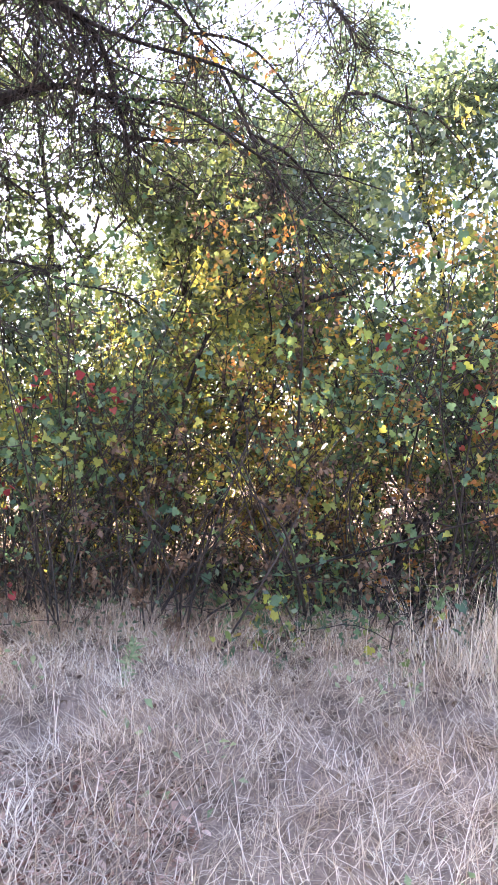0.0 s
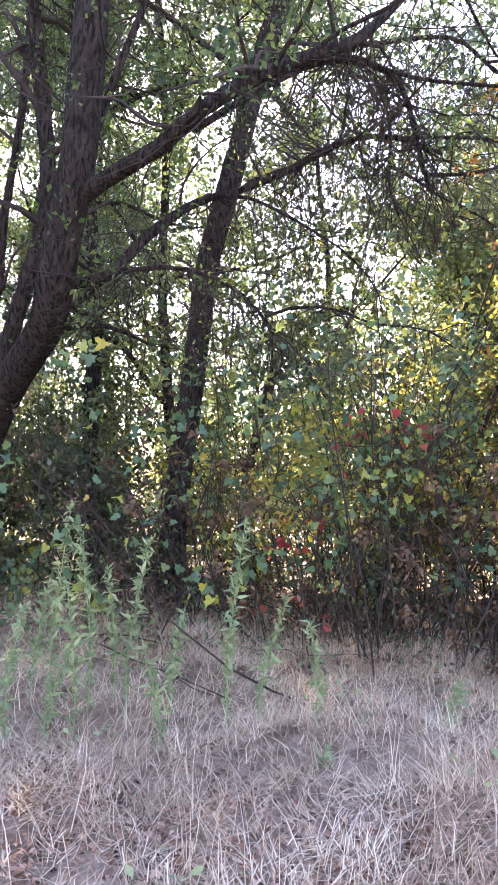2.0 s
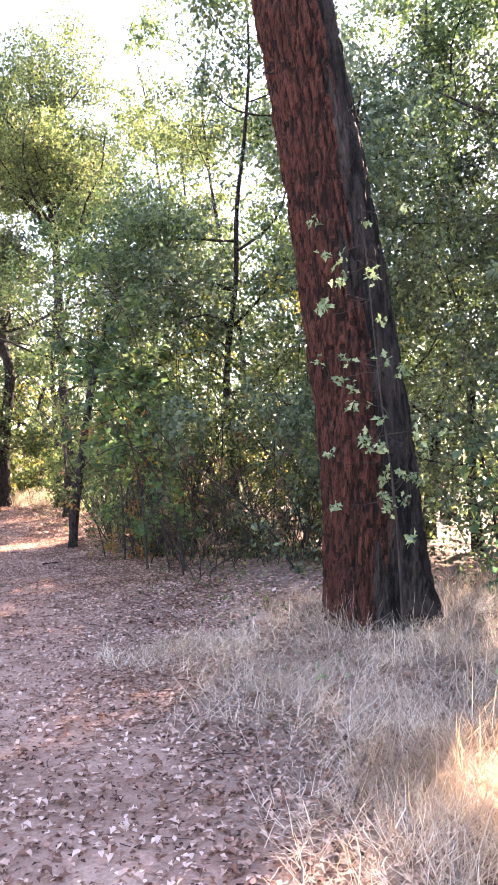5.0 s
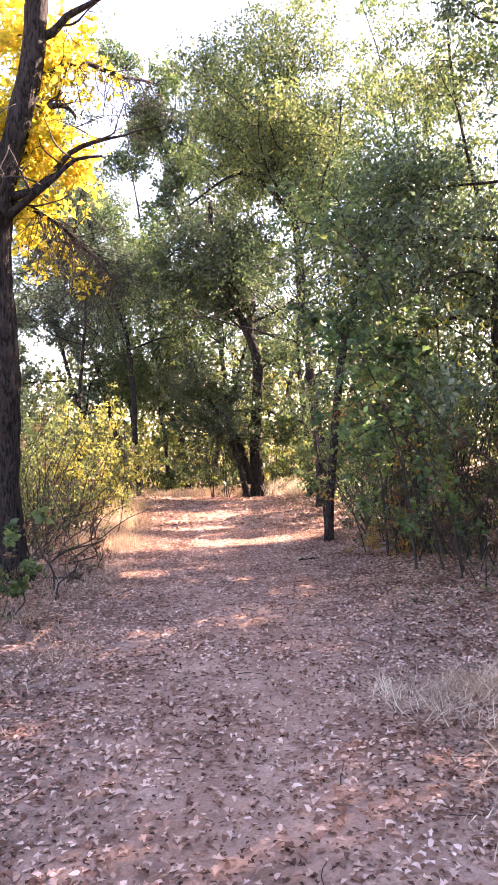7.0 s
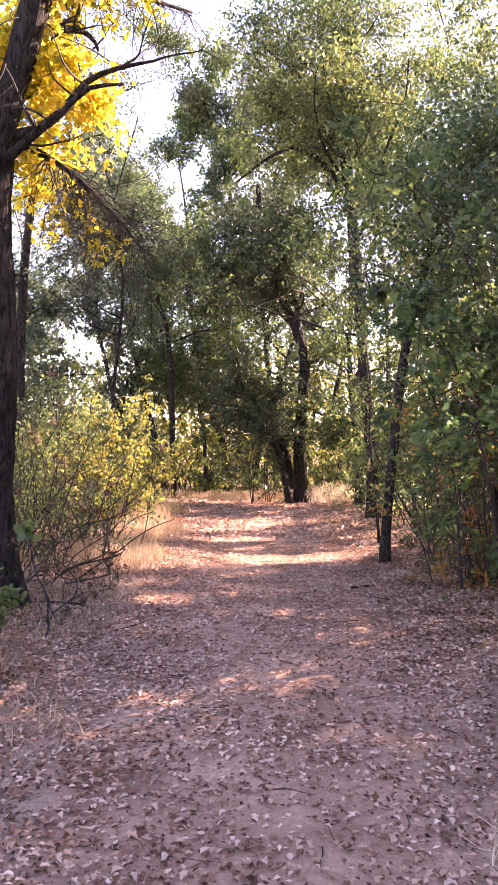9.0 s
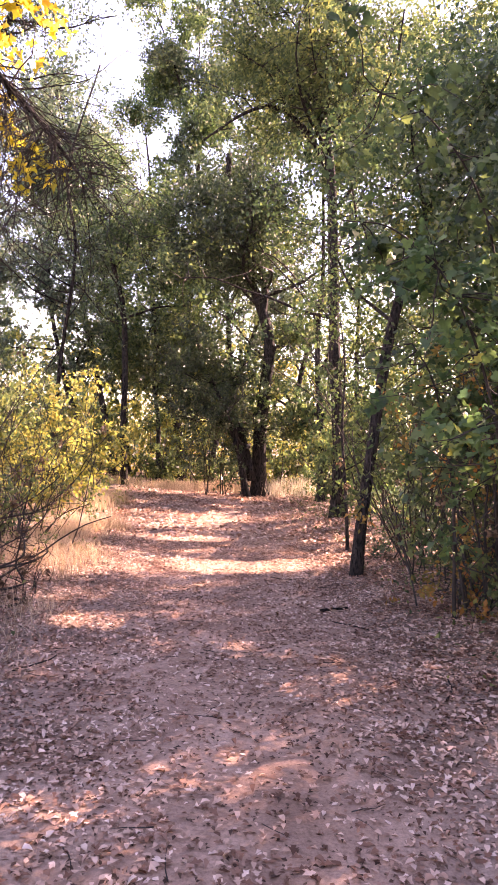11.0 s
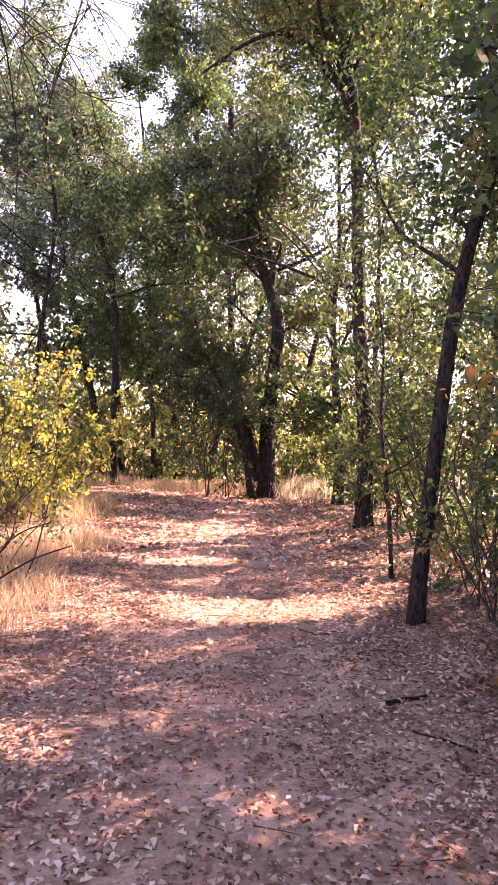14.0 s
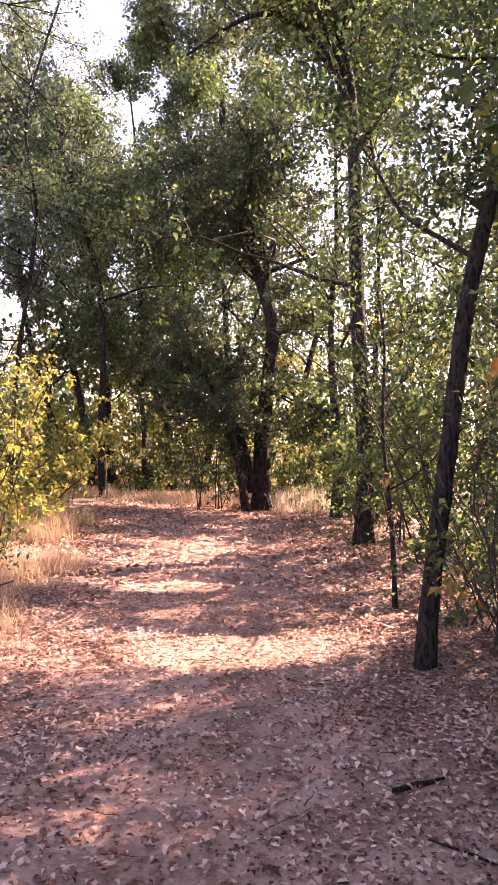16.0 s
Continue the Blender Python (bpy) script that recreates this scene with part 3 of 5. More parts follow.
TRUNK_3 = [(7.35, 1.22, 0.76), (7.26, 1.26, 1.80), (7.22, 1.24, 2.78), (7.14, 1.26, 3.88), (7.03, 1.34, 5.05), (6.90, 1.44, 6.35), (6.72, 1.57, 8.29)]
OVER_1 = [(5.49, -0.75, 4.33), (5.59, -1.35, 4.66), (5.79, -1.85, 4.91), (6.09, -2.13, 4.86), (6.30, -2.23, 4.47), (6.41, -2.20, 4.14), (6.51, -2.28, 3.84)]
OVER_2 = [(5.79, -1.34, 5.00), (6.19, -2.00, 5.24), (6.59, -2.67, 5.42), (6.79, -2.96, 5.26), (6.80, -3.19, 5.01), (6.71, -3.44, 4.51), (6.62, -3.66, 3.98), (6.63, -4.12, 3.40)]
OVER_3 = [(5.60, -1.21, 3.87), (5.70, -1.66, 4.04), (5.80, -1.92, 4.20), (5.90, -2.06, 4.28)]
OVER_4 = [(6.59, -3.25, 5.74), (6.69, -4.05, 5.63), (6.80, -4.38, 5.35), (6.81, -4.44, 5.00), (6.81, -4.30, 4.64)]
V_STEM = [(7.07, -3.33, 0.41), (6.96, -3.34, 1.09), (6.96, -3.43, 1.51), (6.95, -3.52, 1.93), (6.94, -3.72, 2.35), (6.94, -4.06, 2.87), (6.84, -4.41, 2.97)]
V_STEM2 = [(7.07, -2.75, 0.65), (7.06, -2.81, 1.23), (6.95, -3.00, 2.01), (6.83, -3.34, 3.03)]
V_STEM3 = [(6.78, -4.92, 0.56), (6.78, -5.14, 0.97), (6.77, -5.39, 1.47), (6.86, -5.71, 1.99), (7.06, -6.13, 2.44)]
V_STEM4 = [(7.37, -4.26, 1.10), (7.35, -4.44, 2.09), (7.24, -4.14, 2.72)]
PINE = [(3.63, 2.44, 0.23), (3.58, 2.44, 1.09), (3.51, 2.45, 1.83), (3.40, 2.52, 2.77), (3.31, 2.59, 3.54), (3.18, 2.67, 4.41), (3.03, 2.71, 5.22), (2.87, 2.85, 6.40), (2.72, 2.99, 7.56), (2.51, 3.15, 9.06)]
BGTR = [(6.16, 3.49, 1.73), (6.17, 3.44, 2.29), (6.14, 3.45, 2.78), (6.08, 3.47, 3.41), (6.00, 3.52, 4.04)]
RT = [(2.28, 9.60, 0.02), (2.34, 9.65, 0.71), (2.46, 9.74, 1.68), (2.60, 9.88, 2.63), (2.80, 9.97, 3.49), (3.05, 10.05, 4.31), (3.32, 10.23, 5.32)]
SAP = [(2.50, 11.24, 0.00), (2.46, 11.29, 0.73), (2.44, 11.70, 1.71), (2.52, 12.09, 2.63), (2.49, 12.50, 3.47)]
DARK_A = [(1.69, 21.00, 0.43), (1.49, 21.01, 1.25), (1.19, 21.02, 2.11), (0.83, 21.04, 2.69)]
DARK_B = [(1.93, 21.20, 0.43), (1.89, 21.20, 1.53), (1.98, 21.21, 2.89), (2.06, 21.21, 4.24), (1.76, 21.22, 5.31), (1.39, 21.24, 6.11), (0.79, 21.26, 7.57), (0.73, 21.27, 9.46)]
DARK_C = [(1.84, 21.22, 4.91), (1.88, 21.22, 5.72), (1.65, 21.23, 6.39), (1.87, 21.23, 7.61)]
LT = [(-1.99, 22.80, 0.36), (-2.07, 22.80, 1.68), (-2.08, 22.81, 3.44), (-2.25, 22.82, 5.49), (-2.84, 22.85, 7.38), (-3.51, 22.87, 9.86)]
LT2 = [(-1.09, 24.28, 0.30), (-1.16, 24.28, 2.05), (-1.36, 24.29, 3.31), (-1.25, 24.30, 4.59)]
OAKL = [(-1.64, 6.36, 0.14), (-1.70, 6.34, 1.15), (-1.65, 6.31, 2.16), (-1.66, 6.29, 2.94), (-1.68, 6.28, 3.73), (-1.60, 6.26, 4.40), (-1.41, 6.25, 5.06), (-1.24, 6.24, 5.79), (-1.12, 6.21, 6.90)]
OAKL_1 = [(-1.63, 6.27, 4.23), (-1.37, 6.42, 4.19), (-1.08, 6.63, 4.05), (-0.77, 6.94, 3.78), (-0.55, 7.25, 3.54)]
OAKL_2 = [(-1.34, 6.25, 5.34), (-1.12, 6.49, 5.70), (-0.82, 6.79, 5.98), (-0.46, 7.20, 6.05), (-0.07, 7.70, 6.22)]
CR = [(3.09, 15.46, 1.38), (2.91, 15.48, 3.44), (2.77, 15.69, 6.61), (2.63, 16.00, 7.90), (2.36, 16.53, 9.45), (2.17, 17.05, 11.92)]
CR_1 = [(2.70, 15.70, 6.92), (2.23, 15.53, 7.65), (1.57, 15.38, 8.03), (0.96, 15.22, 7.81), (0.19, 15.18, 7.23)]
CR_2 = [(2.66, 15.90, 7.64), (3.24, 16.06, 8.83), (3.68, 16.23, 9.94)]
STICKL = [(-1.26, 9.09, 0.18), (-1.00, 9.12, 0.37), (-0.73, 9.15, 0.54), (-0.47, 9.23, 0.63)]


# ---------------------------------------------------------------- the tall pine
def pine():
    """Plated bark in real relief, a side charred low down and painted dark for shade above, and a spreading charred
    foot.
    """
    t = thing("pine_tree", "leaning pine with red-brown plated bark, one side black with char and painted shade", "tree")
    line = np.vstack([[(3.66, 2.44, -0.08), (3.65, 2.44, 0.06)], spline(PINE, 0.034)])
    k, sides = len(line), 150
    ang = np.linspace(0, 2 * np.pi, sides, endpoint=False)
    run = np.r_[0, np.cumsum(np.linalg.norm(np.diff(line, axis=0), axis=1))]
    burnt = np.radians(-35)
    v, mats = [], []
    for i in range(k):
        s = run[i]
        r = 0.405 - 0.012 * s
        for a in ang:
            ca, sa = math.cos(a), math.sin(a)
            side = max(0.0, math.cos(a - burnt))
            foot = 1 + (0.14 + 0.75 * side**3) * math.exp(-s / 0.33) + 0.12 * side * math.exp(-s / 1.5)
            foot *= 1 + 0.06 * math.sin(5 * a + 1) * math.exp(-s / 0.5)
            p = Vector((ca * 6.0, sa * 6.0, s * 1.1))
            warp = 0.35 * noise.noise(Vector((ca * 3, sa * 3, s * 2.5)))
            near = noise.voronoi(Vector((ca * 5.2 + warp, sa * 5.2 + warp, s * 2.1)))[0]
            gap = near[1] - near[0]
            plate = min(1.0, gap / 0.3)
            deep = -0.034 * (1 - plate) ** 1.3 + 0.012 * noise.noise(p * 2.0) + 0.004 * rng.normal()
            rr = r * foot + deep
            v.append((line[i][0] + rr * ca, line[i][1] + rr * sa, line[i][2]))
            # Char low down; higher up the dark side is shade put into the colour.
            dark_side = math.cos(a - burnt) + 0.35 * noise.noise(Vector((ca * 1.5, sa * 1.5, s * 0.8))) + 0.2 * noise.noise(p) + 0.25 * math.exp(-s / 0.5)
            mats.append(1 if dark_side > 0.3 + 0.03 * s else 2 if gap < 0.085 + 0.05 * noise.noise(p * 3) else 0)
    idx = (np.arange(k - 1)[:, None] * sides + np.arange(sides)[None]).ravel()
    nxt = (np.arange(k - 1)[:, None] * sides + (np.arange(sides)[None] + 1) % sides).ravel()
    loops = np.stack([idx, nxt, nxt + sides, idx + sides], -1)
    me = mesh_from("trunk", v, np.full(len(idx), 4), loops.ravel(), PINE_BARK)
    me.materials.append(CHAR_SHADE)
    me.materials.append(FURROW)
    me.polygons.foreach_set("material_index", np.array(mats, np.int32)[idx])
    me.polygons.foreach_set("use_smooth", np.zeros(len(idx), bool))
    part_of("trunk", me, t)
    for z, away, long in ((5.35, (-1, 0.1, 0.05), 0.5), (5.3, (0.8, -0.5, 0.5), 0.4), (4.7, (-1, -0.1, -0.05), 0.42), (3.4, (-0.9, 0.3, 0.1), 0.4)):
        i = int(np.argmin(abs(line[:, 2] - z)))
        part_of("branch_stub", tube_mesh("branch_stub", wander(line[i], away, long, 3, 0.1), 0.016, 0.008, BARK, 6, 0.1), t, "broken dead branch stub")
    return t


pine()

# ---------------------------------------------------------------- the leaning many-stemmed tree and the thicket
tree("leaning_tree", "dark leaning tree with forked stems and long bare limbs", TRUNK_A, 0.165, 0.08,
     [(TRUNK_B, 0.085, 0.05), (TRUNK_C, 0.055, 0.03), (LIMB_C1, 0.028, 0.01), (LIMB_C2, 0.024, 0.01), (LIMB_1, 0.062, 0.026), (LIMB_2, 0.035, 0.012),
      (LIMB_3, 0.042, 0.016), (LIMB_4, 0.026, 0.01), (LIMB_5, 0.04, 0.016), (LIMB_6, 0.03, 0.01), (OVER_1, 0.03, 0.01), (OVER_2, 0.026, 0.008),
      (OVER_3, 0.035, 0.012), (OVER_4, 0.016, 0.007)],
     grown=7, reach=2.0, crown_from=0.7, leaf_count=13000, leaf_size=0.05, leaf=GREEN, near=True, sides=16, spray=14, spread=0.22)
tree("slanting_tree", "slender dark tree slanting up behind the thicket", TRUNK_2, 0.125, 0.09, grown=9, reach=2.4, crown_from=0.45, leaf_count=10000, leaf_size=0.06, leaf=OLIVE, spray=9, spread=0.22)
tree("broken_tree", "crooked dead trunk bent over at its top", STUMP, 0.06, 0.06, grown=0, leaf_count=0)
tree("shaded_tree", "dark straight tree in the deep shade", TRUNK_3, 0.1, 0.075, grown=10, reach=2.2, crown_from=0.4, leaf_count=16000, leaf_size=0.065, leaf=GREEN, spray=7)
tree("small_tree", "small dark tree among green foliage", BGTR, 0.075, 0.04, grown=10, reach=1.6, crown_from=0.25, leaf_count=16000, leaf_size=0.06, leaf=DARK_GREEN, spray=7)
for line, r in ((V_STEM, 0.035), (V_STEM2, 0.024), (V_STEM3, 0.055), (V_STEM4, 0.02)):
    tree("thicket_stem", "crooked dark stem inside the vine thicket", line, r, r * 0.6, grown=4, reach=0.9, crown_from=0.4, leaf_count=600, leaf_size=0.06, leaf=BROWN_LEAF, sides=8,
         group="stems of the thicket")


def hanging_twigs(label, limbs, thick=0.006):
    """A curtain of fine dead twigs that droops from the bare limbs."""
    tubes = Tubes()
    for line, count in limbs:
        pts = spline(line, 0.1)
        for _ in range(count):
            p = pts[int(len(pts) * rng.uniform(0.25, 1) * 0.999)]
            w = wander(p, (rng.normal() * 0.7, rng.normal() * 0.7, -0.7), rng.uniform(0.5, 1.5), 5, 0.33, -0.12)
            tubes.add(spline(w, 0.2), thick, thick * 0.35, 3)
            for _ in range(3):
                s = w[rng.integers(1, 5)]
                tubes.add(wander(s, (rng.normal(), rng.normal(), -0.4), rng.uniform(0.2, 0.6), 3, 0.4), 0.003, 0.0015, 3)
    ob = tagged(new("dead_twigs", tubes.mesh("dead_twigs", TWIG)), label, "twigs", kind="stuff")
    return ob


def bare_branches():
    """Long bare branches sweeping down from the leaning tree's limbs, each forked into crooked twigs."""
    t = thing("bare_boughs", "long bare grey-black boughs drooping in front of the thicket", "branch")
    tubes = Tubes()
    for line, way, long in ((LIMB_1, (0.5, -1, 0.5), 2.2), (LIMB_1, (0.6, -1, 0.1), 2.4), (LIMB_2, (0.3, -1, 0.3), 2.2), (LIMB_2, (0.4, -1, -0.1), 2.0), (LIMB_3, (0.2, -1, 0.15), 2.2), (LIMB_3, (0.3, -1, -0.2), 1.9),
                            (OVER_1, (0.2, -1, 0.1), 2.0), (OVER_2, (0, -1, 0.2), 1.8), (OVER_2, (0.1, -1, -0.1), 2.1), (OVER_4, (0, -1, 0.1), 1.6), (LIMB_4, (0.2, -1, 0.1), 1.5), (TRUNK_2[6:], (-0.3, -1, 0.3), 2.2)):
        pts = spline(line, 0.1)
        start = pts[int(len(pts) * rng.uniform(0.45, 0.95))]
        b = wander(start, way, long, 7, 0.2, -0.05)
        part_of("branch", Tubes().add(spline(b, 0.1), 0.015, 0.005, 6, 0.12).mesh("branch", BARK), t)
        for _ in range(16):
            p = b[rng.integers(1, 7)]
            w = wander(p, (rng.normal() * 0.7, rng.normal() - 0.3, rng.normal() * 0.6 - 0.35), rng.uniform(0.3, 1.0), 5, 0.35, -0.08)
            tubes.add(spline(w, 0.15), 0.005, 0.0018, 4)
            for _ in range(2):
                tubes.add(wander(w[rng.integers(1, 5)], rng.normal(size=3) - (0, 0, 0.5), rng.uniform(0.15, 0.45), 3, 0.4), 0.003, 0.0013, 3)
    tagged(part_of("twig_mass", tubes.mesh("twig_mass", TWIG), t), kind="stuff")


bare_branches()
hanging_twigs("curtain of fine dead twigs hanging from bare limbs",
              ((LIMB_1, 40), (LIMB_2, 50), (LIMB_3, 60), (OVER_1, 45), (OVER_2, 100), (OVER_3, 25), (OVER_4, 60), (LIMB_4, 60), (LIMB_5, 40), (TRUNK_B[4:], 40)))
hanging_twigs("grey drooping twigs under the oak's bare branch", ((OAKL_1, 130), (OAKL_2, 50)), 0.005)

for x, y, h, w, n, size, label in (
    (4.85, -2.65, 2.1, 1.1, 1200, 0.064, "wild grapevine with broad green leaves turning yellow"),
    (5.25, -3.9, 0.8, 0.9, 900, 0.07, "low grapevine trailing over the dry grass"),
    (5.5, -1.6, 2.3, 1.1, 900, 0.06, "climbing grapevine over bare stems"),
    (5.8, -4.9, 2.3, 1.2, 1200, 0.058, "tangled grapevine with a few red leaves"),
    (5.9, -6.6, 2.6, 1.8, 1700, 0.06, "tangled grapevine with a few red leaves"),
    (5.25, 0.8, 0.85, 1.0, 900, 0.075, "low bright green vine at the foot of the leaning tree"),
    (5.2, 2.3, 1.4, 1.0, 1100, 0.08, "low bright green vine with yellowing leaves"),
    (6.0, -3.0, 2.8, 1.6, 1000, 0.055, "high climbing grapevine among dead twigs"),
):
    shrub("grapevine", label, x, y, h, w, 9, int(n * 0.72), size * 0.92, VINE, "vine", 0.008, 0.17, low=0.58 if h > 1.5 else 0.06, category="vine", group="grapevines", droop=0.6, clump=5, tight=0.4)
for x, y, z, n in ((4.6, -2.6, 1.8, 26), (5.0, -2.05, 1.2, 30), (5.5, -4.8, 2.3, 36), (5.8, -5.2, 1.9, 20), (4.9, -2.0, 0.75, 16)):
    spot = np.array([(x, y, z)])
    sprig = thing("red_sprig", "small sprig of crimson autumn leaves in the thicket", "vine", "red sprigs")
    part_of("stem", tube_mesh("stem", [(x + 0.3, y, max(0.0, z - 1.2)), (x + 0.2, y + 0.05, z - 0.5), (x, y, z + 0.1)], 0.006, 0.003, TWIG, 4), sprig)
    tagged(part_of("foliage", leaves("foliage", around(spot, n, 0.16, 0.8, 4), 0.045, RED, "broad"), sprig), kind="stuff")
for x, y, h, w, n, mat, size, label in (
    (7.3, -3.4, 2.2, 2.0, 6000, YELLOW, 0.05, "shrub with yellow autumn leaves in the sun"),
    (8.6, -3.6, 2.9, 2.2, 10000, YELLOW, 0.06, "shrub with yellow-green leaves in the sun"),
    (8.5, -1.6, 2.8, 2.2, 10000, YELLOW, 0.06, "shrub with yellow-green leaves in the sun"),
    (8.4, -5.4, 3.2, 2.2, 10000, OLIVE, 0.06, "leafy yellow-green shrub in the sun"),
    (8.2, 0.8, 2.0, 2.0, 6000, OLIVE, 0.06, "leafy yellow-green shrub in the sun"),
    (7.6, -0.8, 2.4, 2.2, 9000, YELLOW, 0.05, "shrub with yellow autumn leaves in the sun"),
    (8.2, -2.6, 3.6, 2.4, 12000, OLIVE, 0.06, "yellow-green shrub in the sun"),
    (6.4, -4.3, 3.6, 1.3, 6000, ORANGE, 0.045, "tall shrub with orange autumn leaves"),
    (6.0, -2.6, 1.6, 1.6, 2600, BROWN_LEAF, 0.036, "withered brown shrub with bare stems"),
    (6.0, -0.6, 2.0, 1.6, 2600, BROWN_LEAF, 0.036, "withered brown shrub with bare stems"),
    (5.9, -4.3, 1.5, 1.6, 2600, BROWN_LEAF, 0.036, "withered brown shrub with bare stems"),
    (6.4, -5.8, 2.2, 1.8, 5000, GREEN, 0.055, "dense green leafy shrub"),
    (7.4, -6.6, 3.4, 2.4, 10000, GREEN, 0.06, "dense green leafy shrub"),
    (6.6, -1.8, 3.2, 1.6, 6000, COOL_GREEN, 0.05, "tall thin green shrub"),
    (6.4, 0.9, 2.2, 1.8, 9000, DARK_GREEN, 0.06, "dense dark green shrub in the shade"),
    (6.3, 2.2, 2.4, 1.6, 9000, COOL_GREEN, 0.06, "dense green shrub in the shade"),
    (6.6, 3.8, 3.0, 2.2, 12000, COOL_GREEN, 0.06, "dense green shrub behind the pine"),
    (7.6, 5.4, 4.2, 2.6, 12000, DARK_GREEN, 0.07, "tall dark green shrub behind the pine"),
    (5.0, 5.0, 2.3, 1.8, 11000, COOL_GREEN, 0.055, "dense green shrub behind the pine"),
    (4.3, 6.4, 1.8, 1.6, 9000, OLIVE, 0.045, "leafy shrub beside the path"),
    (5.6, 7.4, 4.0, 2.2, 12000, GREEN, 0.06, "tall green shrub beside the path"),
    (3.5, 7.3, 2.4, 1.2, 5000, OLIVE, 0.055, "leafy shrub beside the path"),
    (3.0, 7.9, 2.2, 0.9, 2200, ORANGE, 0.05, "thin shrub with brown and orange leaves"),
    (3.4, 9.0, 2.2, 1.2, 6000, OLIVE, 0.05, "leafy shrub beside the path"),
    (4.3, 9.6, 3.4, 1.6, 9000, GREEN, 0.06, "tall green shrub beside the path"),
    (3.5, 10.8, 2.6, 1.2, 7000, COOL_GREEN, 0.06, "leafy green shrub beside the path"),
    (4.4, 12.0, 3.8, 2.0, 10000, GREEN, 0.07, "tall green shrub beside the path"),
    (3.5, 13.4, 2.4, 1.4, 7000, OLIVE, 0.065, "leafy shrub beside the path"),
    (3.9, 15.6, 3.2, 2.0, 9000, GREEN, 0.08, "tall green shrub beside the path"),
    (3.7, 18.2, 2.4, 1.6, 7000, OLIVE, 0.08, "leafy shrub beside the path"),
    (4.5, 20.5, 3.4, 2.4, 9000, GREEN, 0.09, "tall green shrub beside the path"),
    (3.2, 22.6, 2.2, 1.8, 6000, OLIVE, 0.09, "yellow-green shrub at the path's bend"),
    (-2.3, 8.6, 1.6, 1.5, 5000, OLIVE, 0.04, "twiggy half-bare shrub beside the path"),
    (-1.9, 10.3, 1.5, 1.3, 3500, OLIVE, 0.045, "twiggy half-bare shrub beside the path"),
    (-3.3, 9.4, 2.3, 1.8, 8000, OLIVE, 0.05, "leafy shrub beside the path"),
    (-3.3, 11.6, 2.3, 2.0, 9000, OLIVE, 0.055, "leafy shrub beside the path"),
    (-2.6, 14.6, 2.6, 1.6, 8000, YELLOW, 0.065, "yellowing shrub beside the path"),
    (-4.2, 13.6, 3.0, 2.2, 9000, OLIVE, 0.07, "yellow-green leafy shrub beyond the verge"),
    (-2.9, 17.6, 2.3, 1.8, 7000, YELLOW, 0.075, "yellowing shrub beside the path"),
    (-4.6, 17.4, 3.2, 2.4, 9000, OLIVE, 0.08, "yellow-green leafy shrub beyond the verge"),
    (-3.4, 20.8, 2.2, 2.2, 7000, OLIVE, 0.085, "yellow-green shrub at the path's bend"),
    (0.8, 21.3, 3.2, 1.6, 6000, DARK_GREEN, 0.08, "dense dark evergreen shrub against the old tree"),
):
    shrub("shrub", label, x, y, h, w, 9, int(n * 0.6), size * 1.25, mat, "plain", 0.011, 0.2, group="shrubs")
for x, y in ((-6, 25.5), (-4, 26), (-2.2, 25.6), (-0.4, 26), (1.2, 25.4), (3, 26), (5, 25.6), (7, 25), (-6.4, 22.8), (-6.8, 19.5), (-3, 28), (0.2, 28.4), (3.6, 28.2), (-1.2, 24.6), (2.2, 24.4), (-5, 31), (-2.5, 31.6), (0, 31), (2.5, 31.2), (5, 30.5), (7.5, 28), (-7.6, 29)):
    shrub("hedge_shrub", "sunlit yellow-green shrub closing off the path", x, y, rng.uniform(1.9, 2.6) if y < 27 else rng.uniform(2.6, 3.4) if y < 30 else rng.uniform(5, 6.5), 2.3, 5, 2600 if y < 27 else 3800, 0.12 if y < 30 else 0.17, YELLOW if rng.uniform() < 0.6 else OLIVE, "plain", 0.014, 0.28,
          group="far shrubs")
for x, y in ((9.5, -8.5), (9.2, -6.2), (9.6, -4.2), (9.4, -2.0), (9.8, 0.2), (9.4, 2.2), (10, 4.4), (9.6, 7), (8.2, 9.6), (8, 12.2), (11, -11), (6.8, 8.8), (7.4, 10.8), (8.6, -0.8), (8.4, 3.4), (9.6, 13.6), (8.4, 15.6), (10.6, 10.6), (7.4, 18.0)):
    shrub("undergrowth_shrub", "tall leafy shrub deep in the wood", x, y, rng.uniform(3.2, 4.8), 2.6, 5, 3700, 0.098, (YELLOW, OLIVE, GREEN, OLIVE)[int(rng.integers(0, 4))], "plain", 0.014, 0.28,
          group="undergrowth shrubs", gaps=False)

# ---------------------------------------------------------------- trees along the path
tree("path_tree", "slender dark tree leaning over the path's edge", RT, 0.07, 0.046, grown=12, reach=2.2, crown_from=0.5, leaf_count=22000, leaf_size=0.065, leaf=GREEN, near=True, flare=0.25, spray=8)
tree("sapling", "thin upright sapling beside the path", SAP, 0.026, 0.013, grown=10, reach=1.0, crown_from=0.25, leaf_count=4000, leaf_size=0.055, leaf=GREEN, sides=6, flare=0.2)
tree("dark_tree", "old dark tree with a forked crown at the path's bend", DARK_B, 0.21, 0.08, [(DARK_A, 0.14, 0.09), (DARK_C, 0.11, 0.06)], grown=16, reach=3.2, crown_from=0.3,
     leaf_count=34000, leaf_size=0.1, leaf=DARK_GREEN, spray=7)
tree("young_tree", "slender tree with a light green crown", LT, 0.1, 0.05, grown=15, reach=2.4, crown_from=0.3, leaf_count=24000, leaf_size=0.1, leaf=GREEN, spray=7)
